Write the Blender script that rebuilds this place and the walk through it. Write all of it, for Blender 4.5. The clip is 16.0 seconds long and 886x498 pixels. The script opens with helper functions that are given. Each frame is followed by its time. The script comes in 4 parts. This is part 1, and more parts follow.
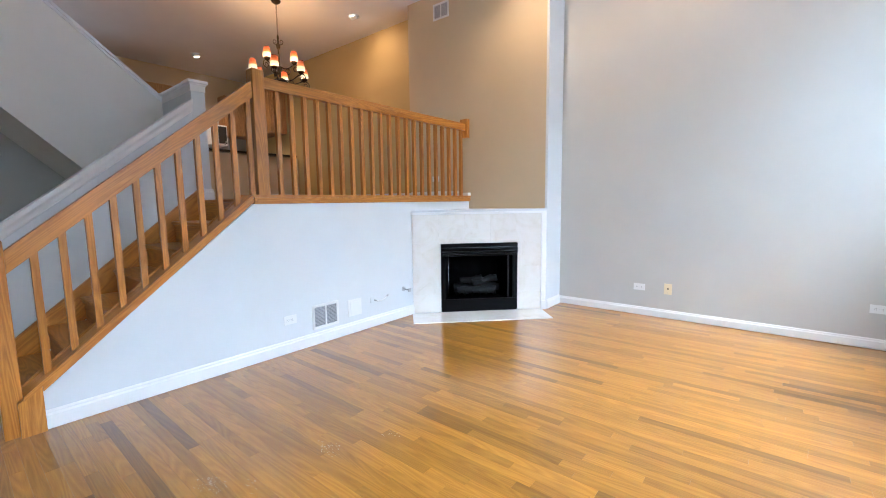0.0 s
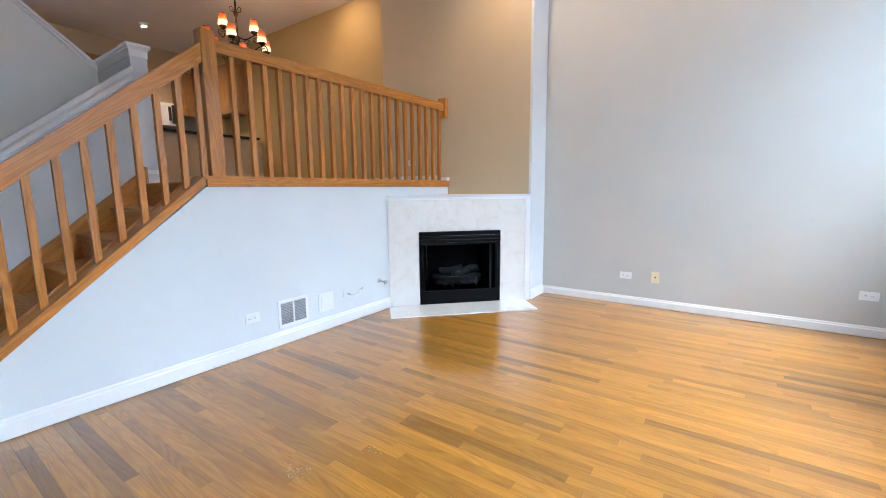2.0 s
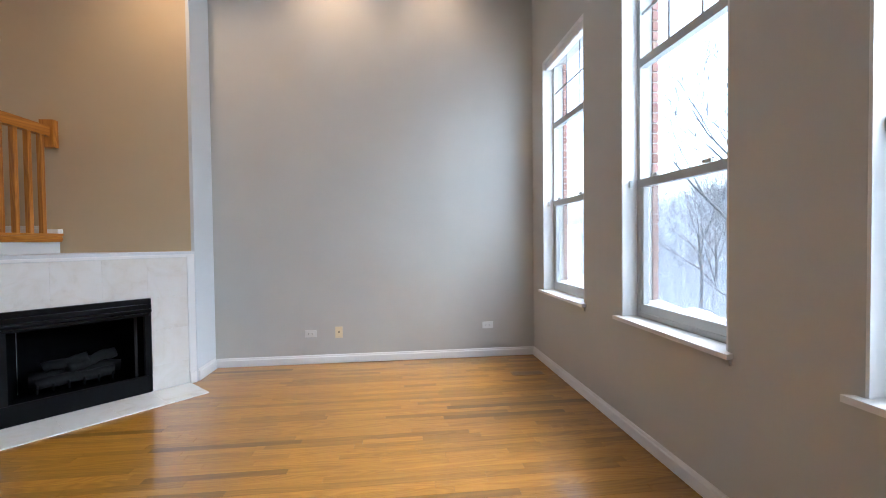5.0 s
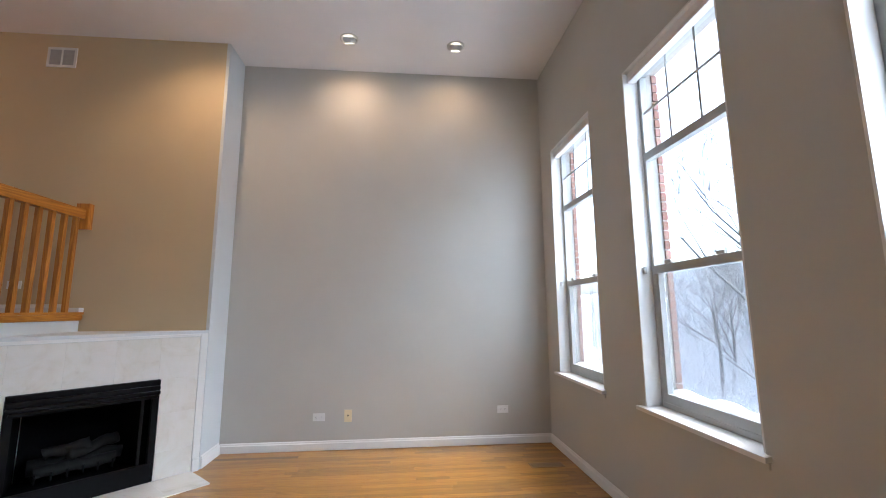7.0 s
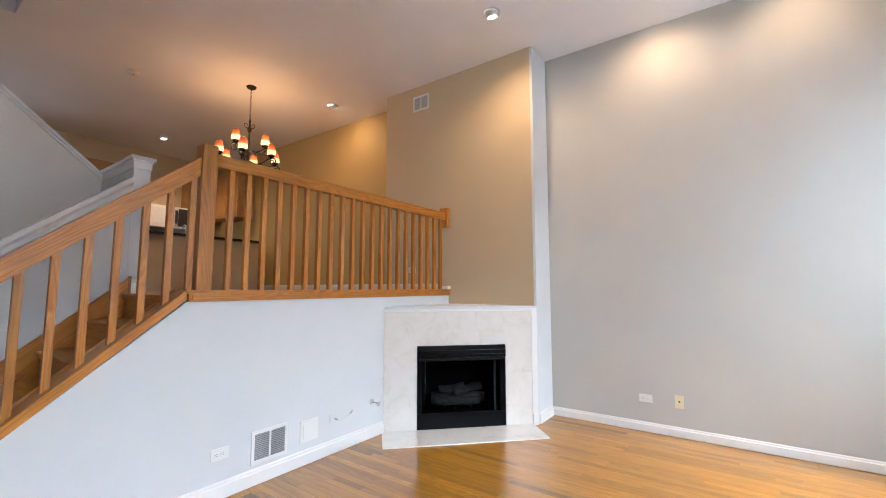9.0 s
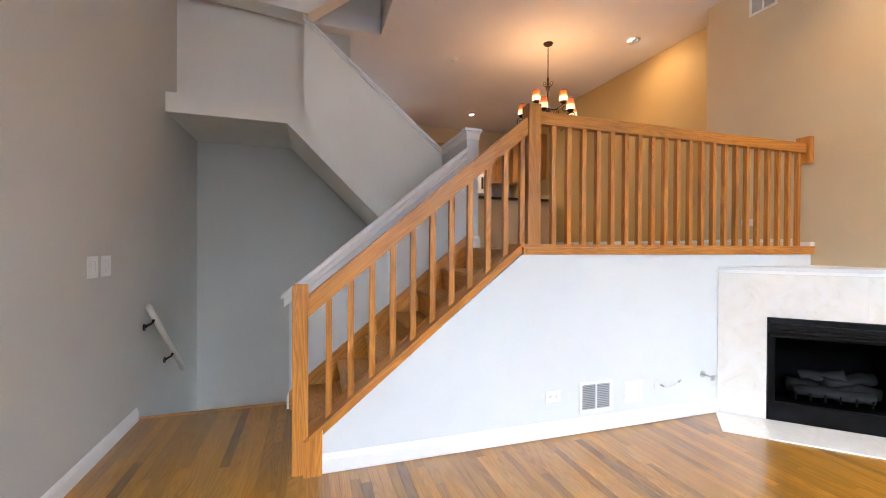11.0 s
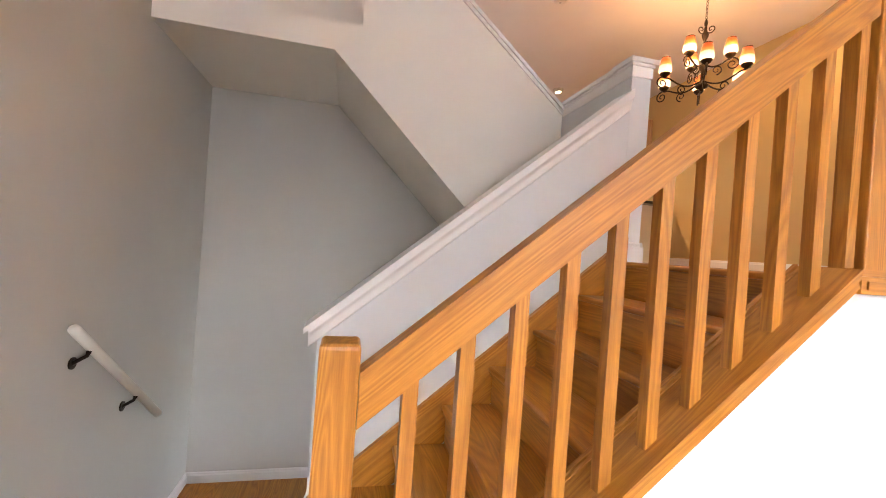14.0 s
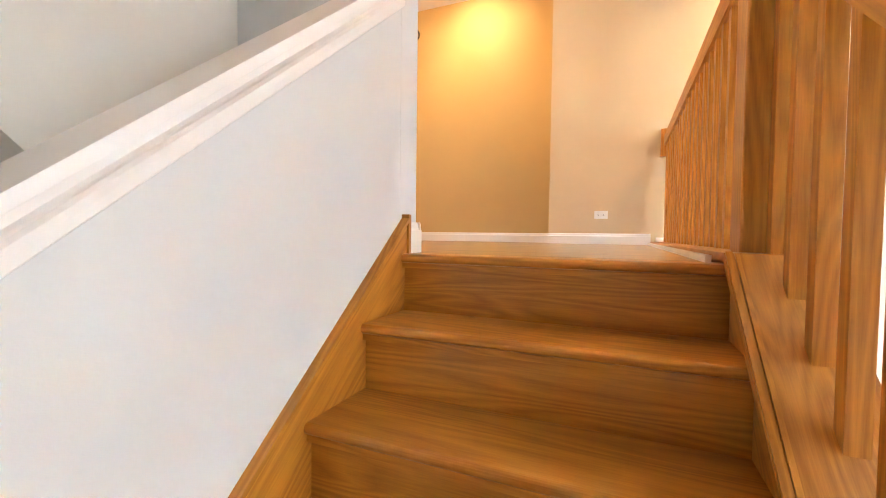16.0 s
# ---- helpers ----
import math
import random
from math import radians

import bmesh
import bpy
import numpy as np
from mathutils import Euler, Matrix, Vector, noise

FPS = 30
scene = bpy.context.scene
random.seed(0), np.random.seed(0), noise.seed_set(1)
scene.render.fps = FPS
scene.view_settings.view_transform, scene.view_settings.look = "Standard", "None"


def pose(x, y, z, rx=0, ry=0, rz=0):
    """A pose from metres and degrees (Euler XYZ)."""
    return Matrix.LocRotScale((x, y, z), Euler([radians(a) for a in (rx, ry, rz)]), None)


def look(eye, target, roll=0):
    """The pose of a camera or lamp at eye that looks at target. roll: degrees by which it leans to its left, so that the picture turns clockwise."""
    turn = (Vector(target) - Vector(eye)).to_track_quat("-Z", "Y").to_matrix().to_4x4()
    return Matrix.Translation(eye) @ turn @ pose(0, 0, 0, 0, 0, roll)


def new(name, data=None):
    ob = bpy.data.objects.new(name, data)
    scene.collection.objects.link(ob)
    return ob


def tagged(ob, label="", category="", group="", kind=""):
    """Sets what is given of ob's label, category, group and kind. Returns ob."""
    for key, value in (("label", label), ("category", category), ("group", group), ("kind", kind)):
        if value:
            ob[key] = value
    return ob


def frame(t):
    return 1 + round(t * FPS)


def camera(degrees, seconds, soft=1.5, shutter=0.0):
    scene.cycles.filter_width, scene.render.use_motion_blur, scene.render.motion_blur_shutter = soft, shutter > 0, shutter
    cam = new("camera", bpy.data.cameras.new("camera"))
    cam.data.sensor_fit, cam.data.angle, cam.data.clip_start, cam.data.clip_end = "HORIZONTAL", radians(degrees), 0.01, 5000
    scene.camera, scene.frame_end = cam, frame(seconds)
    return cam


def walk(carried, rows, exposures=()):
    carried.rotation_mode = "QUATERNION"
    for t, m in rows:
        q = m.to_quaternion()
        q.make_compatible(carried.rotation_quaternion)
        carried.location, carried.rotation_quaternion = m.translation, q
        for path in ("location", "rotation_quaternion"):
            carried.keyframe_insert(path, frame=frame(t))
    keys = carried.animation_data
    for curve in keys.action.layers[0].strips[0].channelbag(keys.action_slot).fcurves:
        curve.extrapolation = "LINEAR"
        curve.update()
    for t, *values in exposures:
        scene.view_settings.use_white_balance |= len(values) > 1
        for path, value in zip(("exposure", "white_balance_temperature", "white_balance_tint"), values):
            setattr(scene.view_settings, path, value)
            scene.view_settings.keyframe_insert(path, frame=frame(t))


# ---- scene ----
cam = camera(93.9, 16.0, soft=1.0)
PATH = [
    (0, (0.028, 0.338, 1.288), (-1.232, 1.875, 1.062), -0.8),
    (0.5, (-0.042, 0.358, 1.274), (-1.311, 1.888, 1.051), -0.7),
    (1, (-0.132, 0.38, 1.261), (-1.394, 1.915, 1.034), -0.7),
    (1.5, (-0.2, 0.417, 1.271), (-1.423, 1.979, 1.02), -0.6),
    (2, (-0.227, 0.537, 1.25), (-1.375, 2.15, 0.968), -0.7),
    (2.5, (-0.296, 0.674, 1.23), (-1.276, 2.386, 0.902), -0.5),
    (3, (-0.295, 0.753, 1.214), (-1.067, 2.557, 0.825), -0.3),
    (3.5, (-0.307, 0.822, 1.208), (-0.699, 2.748, 0.839), -0.5),
    (4, (-0.294, 0.841, 1.229), (-0.361, 2.819, 0.94), -0.9),
    (4.5, (-0.282, 0.847, 1.253), (-0.136, 2.833, 1.077), -1.0),
    (4.7, (-0.255, 0.856, 1.26), (-0.057, 2.842, 1.136), -1.1),
    (6.8, (-0.335, 0.815, 1.378), (-0.082, 2.779, 1.66), -0.3),
    (7, (-0.323, 0.82, 1.37), (-0.139, 2.79, 1.661), -0.3),
    (7.5, (-0.344, 0.824, 1.366), (-0.397, 2.802, 1.651), -0.3),
    (8, (-0.355, 0.822, 1.355), (-0.745, 2.765, 1.62), -0.2),
    (8.5, (-0.319, 0.787, 1.382), (-1.105, 2.612, 1.603), -0.1),
    (9, (-0.374, 0.731, 1.378), (-1.526, 2.355, 1.567), 0.0),
    (9.5, (-0.431, 0.664, 1.363), (-1.914, 1.996, 1.518), 0.1),
    (10, (-0.49, 0.591, 1.351), (-2.214, 1.598, 1.476), -0.1),
    (10.2, (-0.516, 0.555, 1.36), (-2.312, 1.429, 1.459), -0.2),
    (12.3, (-1.123, 0.63, 1.327), (-3.073, 1.076, 1.293), 1.2),
    (12.5, (-1.208, 0.672, 1.339), (-3.167, 1.075, 1.317), 1.5),
    (13, (-1.518, 0.639, 1.328), (-3.473, 1.058, 1.329), 1.9),
    (13.5, (-1.904, 0.556, 1.345), (-3.845, 1.042, 1.343), 1.9),
    (14, (-2.312, 0.508, 1.34), (-4.261, 0.954, 1.336), 4.1),
    (14.5, (-2.702, 0.435, 1.363), (-4.578, 1.126, 1.311), 2.8),
    (15, (-3.082, 0.443, 1.415), (-4.738, 1.552, 1.249), 2.0),
    (15.5, (-3.377, 0.576, 1.368), (-4.702, 2.071, 1.284), 1.5),
    (16, (-3.604, 0.714, 1.401), (-4.397, 2.549, 1.335), 0.7),
]
EXPOSURES = [(0.0, 1.50, 5150, 1), (2.0, 1.48, 5150, 1), (4.5, 0.97, 5300, 2), (7.0, 0.70, 5600, 4), (8.5, 1.13, 5650, 4), (10.0, 1.70, 5650, 3), (12.5, 1.93, 6300, 9), (13.5, 2.25, 6700, 12), (14.5, 2.62, 6250, 6), (15.0, 2.82, 6250, 3), (16.0, 2.98, 6250, 1)]
walk(cam, [(t, look(eye, target, roll)) for t, eye, target, roll in PATH], EXPOSURES)

# ---- world and light ----
world = bpy.data.worlds.new("overcast_sky")
scene.world = world
world.use_nodes = True
wn, wl = world.node_tree.nodes, world.node_tree.links
sky = wn.new("ShaderNodeTexSky")
sky.sky_type, sky.sun_disc = "NISHITA", False
sky.sun_elevation, sky.sun_rotation = radians(56), radians(94)
sky.air_density, sky.dust_density = 1.0, 4.0
pale = wn.new("ShaderNodeHueSaturation")
pale.inputs["Saturation"].default_value = 0.7
wl.new(sky.outputs[0], pale.inputs["Color"])
wl.new(pale.outputs[0], wn["Background"].inputs["Color"])
SKY = 0.58
wn["Background"].inputs["Strength"].default_value = SKY

sun_data = bpy.data.lights.new("overcast_sun", "SUN")
sun_data.energy, sun_data.angle, sun_data.color = 2.8, radians(80), (0.84, 0.92, 1.0)
sun = new("overcast_sun", sun_data)
sun.matrix_world = look((12, 1.4, 18.0), (0, 2.2, 0))


def spot(place, watts, lean=0.0, degrees=135, blend=1.0, color=(1.0, 0.61, 0.35)):
    d = bpy.data.lights.new("downlight_lamp", "SPOT")
    d.energy, d.spot_size, d.spot_blend, d.shadow_soft_size, d.color = watts, radians(degrees), blend, 0.04, color
    ob = new("downlight_lamp", d)
    ob.matrix_world = look(place, (place[0], place[1] + lean, place[2] - 1))
    return ob


west = bpy.data.lights.new("west_window_daylight", "AREA")
west.shape, west.size, west.size_y, west.energy, west.color = "RECTANGLE", 1.6, 1.2, 4.5, (0.86, 0.93, 1.0)
west_lamp = new("west_window_daylight", west)
west_lamp.matrix_world = look((-9.72, 0.375, 2.925), (-6.5, 1.6, 2.925))

# ---- geometry helpers ----
def box(bm, x0, x1, y0, y1, z0, z1):
    v = [bm.verts.new(p) for p in ((x0, y0, z0), (x1, y0, z0), (x1, y1, z0), (x0, y1, z0),
                                   (x0, y0, z1), (x1, y0, z1), (x1, y1, z1), (x0, y1, z1))]
    fs = [bm.faces.new([v[i] for i in q]) for q in ((3, 2, 1, 0), (4, 5, 6, 7), (0, 1, 5, 4), (1, 2, 6, 5), (2, 3, 7, 6), (3, 0, 4, 7))]
    return v, fs


def prism(bm, pts, axis, a, b):
    """A flat outline swept along an axis from a to b. pts are (y, z) for x, (x, z) for y, (x, y) for z."""
    def at(p, c):
        return {"x": (c, p[0], p[1]), "y": (p[0], c, p[1]), "z": (p[0], p[1], c)}[axis]
    lo = [bm.verts.new(at(p, a)) for p in pts]
    hi = [bm.verts.new(at(p, b)) for p in pts]
    n = len(pts)
    fs = [bm.faces.new(lo[::-1]), bm.faces.new(hi)]
    for i in range(n):
        fs.append(bm.faces.new((lo[i], lo[(i + 1) % n], hi[(i + 1) % n], hi[i])))
    return fs


def rounded(bm, width=0.004, segments=2):
    es = [e for e in bm.edges if len(e.link_faces) == 2 and e.calc_face_angle(0) > 0.5]
    bmesh.ops.bevel(bm, geom=es, offset=width, segments=segments, affect="EDGES", profile=0.6, clamp_overlap=True)


def cylinder(bm, a, b, r0, r1=None, n=16, caps=True):
    a, b = Vector(a), Vector(b)
    r1 = r0 if r1 is None else r1
    d = (b - a)
    m = Matrix.Translation((a + b) / 2) @ d.to_track_quat("Z", "Y").to_matrix().to_4x4()
    bmesh.ops.create_cone(bm, cap_ends=caps, segments=n, radius1=r0, radius2=r1, depth=d.length, matrix=m)


def lathe(bm, profile, n=20, at=(0, 0, 0)):
    """profile: (radius, z) from bottom to top, turned round z."""
    rings = []
    for r, z in profile:
        rings.append([bm.verts.new((at[0] + r * math.cos(2 * math.pi * i / n), at[1] + r * math.sin(2 * math.pi * i / n), at[2] + z)) for i in range(n)])
    for a, b in zip(rings, rings[1:]):
        for i in range(n):
            bm.faces.new((a[i], a[(i + 1) % n], b[(i + 1) % n], b[i]))
    return rings


def tube(bm, pts, r, n=8):
    """A round bar along a line of points; r is a number or one radius a point."""
    pts = [Vector(p) for p in pts]
    rs = [r] * len(pts) if isinstance(r, (int, float)) else r
    rings, side = [], None
    for i, p in enumerate(pts):
        d = (pts[min(i + 1, len(pts) - 1)] - pts[max(i - 1, 0)]).normalized()
        if side is None:
            side = d.orthogonal().normalized()
        side = (side - d * side.dot(d)).normalized()
        up = d.cross(side)
        rings.append([bm.verts.new(p + rs[i] * (math.cos(2 * math.pi * k / n) * side + math.sin(2 * math.pi * k / n) * up)) for k in range(n)])
    for a, b in zip(rings, rings[1:]):
        for k in range(n):
            bm.faces.new((a[k], a[(k + 1) % n], b[(k + 1) % n], b[k]))
    bm.faces.new(rings[0][::-1])
    bm.faces.new(rings[-1])


def part(name, bm, material, parent=None, label="", smooth=False):
    bmesh.ops.recalc_face_normals(bm, faces=bm.faces)
    me = bpy.data.meshes.new(name)
    bm.to_mesh(me)
    bm.free()
    me.materials.append(material)
    if smooth:
        me.polygons.foreach_set("use_smooth", [True] * len(me.polygons))
    ob = new(name, me)
    if parent is not None:
        ob.parent = parent
    if label:
        ob["label"] = label
    return ob


def thing(name, label, category, group="", at=(0, 0, 0)):
    ob = new(name)
    ob.empty_display_size = 0.1
    ob.location = at
    return tagged(ob, label, category, group)


def shape(fn, *args):
    bm = bmesh.new()
    fn(bm, *args)
    return bm


def slab(name, x0, x1, y0, y1, z0, z1, material, label, category="wall", parent=None):
    ob = part(name, shape(box, x0, x1, y0, y1, z0, z1), material, parent)
    return tagged(ob, label, category, kind="structure")


def block(name, dims, material, parent, bevel=0.003, label=""):
    bm = shape(box, *dims)
    if bevel:
        rounded(bm, bevel, 1)
    return part(name, bm, material, parent, label)


# ---- materials ----
def mat(name):
    m = bpy.data.materials.new(name)
    m.use_nodes = True
    nt = m.node_tree
    return m, nt.nodes, nt.links, nt.nodes["Principled BSDF"]


def ramp(nodes, stops):
    r = nodes.new("ShaderNodeValToRGB")
    r.color_ramp.elements[0].position, r.color_ramp.elements[0].color = stops[0][0], (*stops[0][1], 1)
    r.color_ramp.elements[1].position, r.color_ramp.elements[1].color = stops[-1][0], (*stops[-1][1], 1)
    for p, c in stops[1:-1]:
        r.color_ramp.elements.new(p).color = (*c, 1)
    return r


def noise_tex(nodes, links, scale, detail=4.0, rough=0.55, vec=None):
    n = nodes.new("ShaderNodeTexNoise")
    n.inputs["Scale"].default_value, n.inputs["Detail"].default_value, n.inputs["Roughness"].default_value = scale, detail, rough
    if vec is None:
        vec = nodes.new("ShaderNodeNewGeometry").outputs["Position"]
    links.new(vec, n.inputs["Vector"])
    return n


def add_bump(nodes, links, bsdf, height, strength, distance):
    b = nodes.new("ShaderNodeBump")
    b.inputs["Strength"].default_value, b.inputs["Distance"].default_value = strength, distance
    links.new(height, b.inputs["Height"])
    links.new(b.outputs[0], bsdf.inputs["Normal"])


def paint(name, color, rough=0.6, vary=0.05, bump=0.12, spec=0.35):
    """Rolled wall paint: faint mottling, roller stipple."""
    m, n, l, b = mat(name)
    big = noise_tex(n, l, 1.3, 3)
    dark = tuple(c * (1 - vary) for c in color)
    r = ramp(n, [(0.35, dark), (0.7, color)])
    l.new(big.outputs["Fac"], r.inputs[0])
    l.new(r.outputs[0], b.inputs["Base Color"])
    b.inputs["Roughness"].default_value = rough
    b.inputs["Specular IOR Level"].default_value = spec
    fine = noise_tex(n, l, 240, 2)
    add_bump(n, l, b, fine.outputs["Fac"], bump, 0.002)
    return m


def wood(name, light, dark, axis="x", rough=0.35, tilt=0.0, ring=9.0, rnd=1.0, spread=0.5, spec=0.5, width=0.19, coat=0.0):
    """Varnished oak with the grain along an axis; each piece takes its own tone and cut."""
    m, n, l, b = mat(name)
    geo = n.new("ShaderNodeNewGeometry")
    info = n.new("ShaderNodeObjectInfo")
    add = n.new("ShaderNodeMath")
    l.new(geo.outputs["Random Per Island"], add.inputs[0])
    l.new(info.outputs["Random"], add.inputs[1])
    frac = n.new("ShaderNodeMath")
    frac.operation = "FRACT"
    l.new(add.outputs[0], frac.inputs[0])
    off = n.new("ShaderNodeMath")
    off.operation = "MULTIPLY"
    off.inputs[1].default_value = 37.0 * rnd
    l.new(frac.outputs[0], off.inputs[0])
    mp = n.new("ShaderNodeMapping")
    mp.vector_type = "TEXTURE"
    mp.inputs["Rotation"].default_value = (tilt, 0, 0)
    l.new(geo.outputs["Position"], mp.inputs["Vector"])
    shift = n.new("ShaderNodeVectorMath")
    l.new(mp.outputs[0], shift.inputs[0])
    l.new(off.outputs[0], shift.inputs[1])
    sc = n.new("ShaderNodeVectorMath")
    sc.operation = "MULTIPLY"
    k = {"x": (0.09, 1, 1), "y": (1, 0.09, 1), "z": (1, 1, 0.09)}[axis]
    sc.inputs[1].default_value = k
    l.new(shift.outputs[0], sc.inputs[0])
    warp = noise_tex(n, l, 6.0, 2, 0.45, sc.outputs[0])
    warp.inputs["Distortion"].default_value = 0.6
    mul = n.new("ShaderNodeMath")
    mul.operation = "MULTIPLY"
    mul.inputs[1].default_value = ring * 4.5
    l.new(warp.outputs["Fac"], mul.inputs[0])
    fr = n.new("ShaderNodeMath")
    fr.operation = "PINGPONG"
    fr.inputs[1].default_value = 1.0
    l.new(mul.outputs[0], fr.inputs[0])
    pore = n.new("ShaderNodeVectorMath")
    pore.operation = "MULTIPLY"
    pore.inputs[1].default_value = {"x": (0.5, 1, 1), "y": (1, 0.5, 1), "z": (1, 1, 0.5)}[axis]
    l.new(sc.outputs[0], pore.inputs[0])
    fine = noise_tex(n, l, 240, 4, 0.7, pore.outputs[0])
    broad = noise_tex(n, l, 26, 3, 0.55, sc.outputs[0])
    mixa = n.new("ShaderNodeMath")
    mixa.operation = "MULTIPLY_ADD"
    l.new(fr.outputs[0], mixa.inputs[0])
    mixa.inputs[1].default_value = 0.26
    bs = n.new("ShaderNodeMath")
    bs.operation = "MULTIPLY"
    bs.inputs[1].default_value = 0.36
    l.new(broad.outputs["Fac"], bs.inputs[0])
    l.new(bs.outputs[0], mixa.inputs[2])
    mixf = n.new("ShaderNodeMath")
    mixf.operation = "MULTIPLY_ADD"
    l.new(fine.outputs["Fac"], mixf.inputs[0])
    mixf.inputs[1].default_value = 0.50
    l.new(mixa.outputs[0], mixf.inputs[2])
    mid = tuple((a + c) / 2 for a, c in zip(light, dark))
    r = ramp(n, [(0.56 - width, dark), (0.56, mid), (0.56 + width, light)])
    l.new(mixf.outputs[0], r.inputs[0])
    hs = n.new("ShaderNodeHueSaturation")
    k = spread
    tone = ramp(n, [(0.0, (1 - k,) * 3), (0.025, (1 - 0.85 * k,) * 3), (0.05, (1 - 0.45 * k,) * 3), (0.30, (1 - 0.30 * k,) * 3), (0.42, (1 - 0.04 * k,) * 3), (0.8, (1 + 0.16 * k,) * 3), (1.0, (1 + 0.35 * k,) * 3)])
    l.new(frac.outputs[0], tone.inputs[0])
    l.new(tone.outputs[0], hs.inputs["Value"])
    l.new(r.outputs[0], hs.inputs["Color"])
    l.new(hs.outputs[0], b.inputs["Base Color"])
    rr = n.new("ShaderNodeMapRange")
    rr.inputs["To Min"].default_value, rr.inputs["To Max"].default_value = rough * 0.92, rough * 1.1
    blot = noise_tex(n, l, 3.0, 3)
    l.new(blot.outputs["Fac"], rr.inputs["Value"])
    l.new(rr.outputs[0], b.inputs["Roughness"])
    b.inputs["Specular IOR Level"].default_value = spec
    # worn satin varnish over the board
    b.inputs["Coat Weight"].default_value, b.inputs["Coat Roughness"].default_value = coat, 0.36
    add_bump(n, l, b, fine.outputs["Fac"], 0.05, 0.001)
    return m


def plain(name, color, rough=0.5, metal=0.0, vary=0.08, scale=30.0, bump=0.0, spec=0.5):
    m, n, l, b = mat(name)
    t = noise_tex(n, l, scale, 3)
    r = ramp(n, [(0.3, tuple(c * (1 - vary) for c in color)), (0.7, color)])
    l.new(t.outputs["Fac"], r.inputs[0])
    l.new(r.outputs[0], b.inputs["Base Color"])
    b.inputs["Roughness"].default_value, b.inputs["Metallic"].default_value = rough, metal
    b.inputs["Specular IOR Level"].default_value = spec
    if bump:
        add_bump(n, l, b, t.outputs["Fac"], bump, 0.003)
    return m


def glow(name, color, strength):
    m, n, l, b = mat(name)
    b.inputs["Base Color"].default_value = (*color, 1)
    b.inputs["Emission Color"].default_value = (*color, 1)
    b.inputs["Emission Strength"].default_value = strength
    return m


GREIGE = paint("greige_wall_paint", (0.565, 0.552, 0.510))
WHITE_WALL = paint("white_wall_paint", (0.70, 0.72, 0.725))
STAIR_WALL = paint("pale_stair_wall_paint", (0.84, 0.81, 0.74))
BEIGE = paint("beige_wall_paint", (0.62, 0.50, 0.32))
GOLD = paint("gold_wall_paint", (0.58, 0.41, 0.165))
CEIL = paint("ceiling_paint", (0.86, 0.845, 0.84), rough=0.8, bump=0.25)
TRIM = paint("white_trim_paint", (0.82, 0.81, 0.79), rough=0.35, vary=0.03, bump=0.02, spec=0.5)
OAK_L, OAK_D = (0.585, 0.244, 0.033), (0.36, 0.130, 0.0145)
FLOOR_WOOD = wood("oak_floor", (0.42, 0.197, 0.023), (0.29, 0.122, 0.0115), "x", 0.16, spread=0.52, spec=0.6, width=0.2, coat=0.7)
OAK_X = wood("oak_along_x", OAK_L, OAK_D, "x", 0.36, spread=0.15)
OAK_Y = wood("oak_along_y", OAK_L, OAK_D, "y", 0.36, spread=0.15)
OAK_Z = wood("oak_along_z", OAK_L, OAK_D, "z", 0.36, spread=0.15)
SLOPE = math.atan(0.83)
OAK_S = wood("oak_along_slope", OAK_L, OAK_D, "y", 0.36, tilt=SLOPE, spread=0.12)
SUB = plain("dark_subfloor", (0.05, 0.03, 0.015), 0.9)
BLACK = plain("black_enamel", (0.003, 0.003, 0.004), 0.5, spec=0.12)
SOOT = plain("soot_black_brick", (0.003, 0.003, 0.004), 0.95, bump=0.4, spec=0.05)
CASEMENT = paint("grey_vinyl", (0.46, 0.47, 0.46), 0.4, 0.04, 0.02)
PLASTIC = plain("white_plastic", (0.80, 0.80, 0.78), 0.35, vary=0.02)
IVORY = plain("ivory_plastic", (0.80, 0.70, 0.46), 0.4, vary=0.03)
DARK = plain("dark_slot", (0.02, 0.02, 0.02), 0.6)
LOUVRE = plain("grey_louvre", (0.46, 0.47, 0.48), 0.5)
DUCT = plain("grey_duct", (0.20, 0.20, 0.21), 0.6)
BRONZE = plain("dark_bronze", (0.045, 0.030, 0.018), 0.42, metal=0.7, vary=0.4, scale=60)
STEEL = plain("brushed_steel", (0.55, 0.55, 0.55), 0.3, metal=1.0)

# ---- structure ----
CEILING, UP = 4.058, 1.337
XW, YB, YF, XK = 1.22, 5.25, -0.70, -3.22
ALC = -6.18


def marble():
    m, n, l, b = mat("cream_marble")
    info = n.new("ShaderNodeObjectInfo")
    pos = n.new("ShaderNodeNewGeometry")
    mul = n.new("ShaderNodeMath")
    mul.operation = "MULTIPLY"
    mul.inputs[1].default_value = 23.0
    l.new(info.outputs["Random"], mul.inputs[0])
    sh = n.new("ShaderNodeVectorMath")
    l.new(pos.outputs["Position"], sh.inputs[0])
    l.new(mul.outputs[0], sh.inputs[1])
    a = noise_tex(n, l, 4.5, 6, 0.62, sh.outputs[0])
    a.inputs["Distortion"].default_value = 1.6
    r = ramp(n, [(0.26, (0.67, 0.62, 0.55)), (0.40, (0.74, 0.70, 0.63)), (0.52, (0.77, 0.735, 0.68)), (0.75, (0.79, 0.765, 0.72))])
    l.new(a.outputs["Fac"], r.inputs[0])
    l.new(r.outputs[0], b.inputs["Base Color"])
    b.inputs["Roughness"].default_value = 0.16
    return m


MARBLE = marble()


def setting(name, bm, material, label, category="wall"):
    return tagged(part(name, bm, material), label, category, kind="structure")


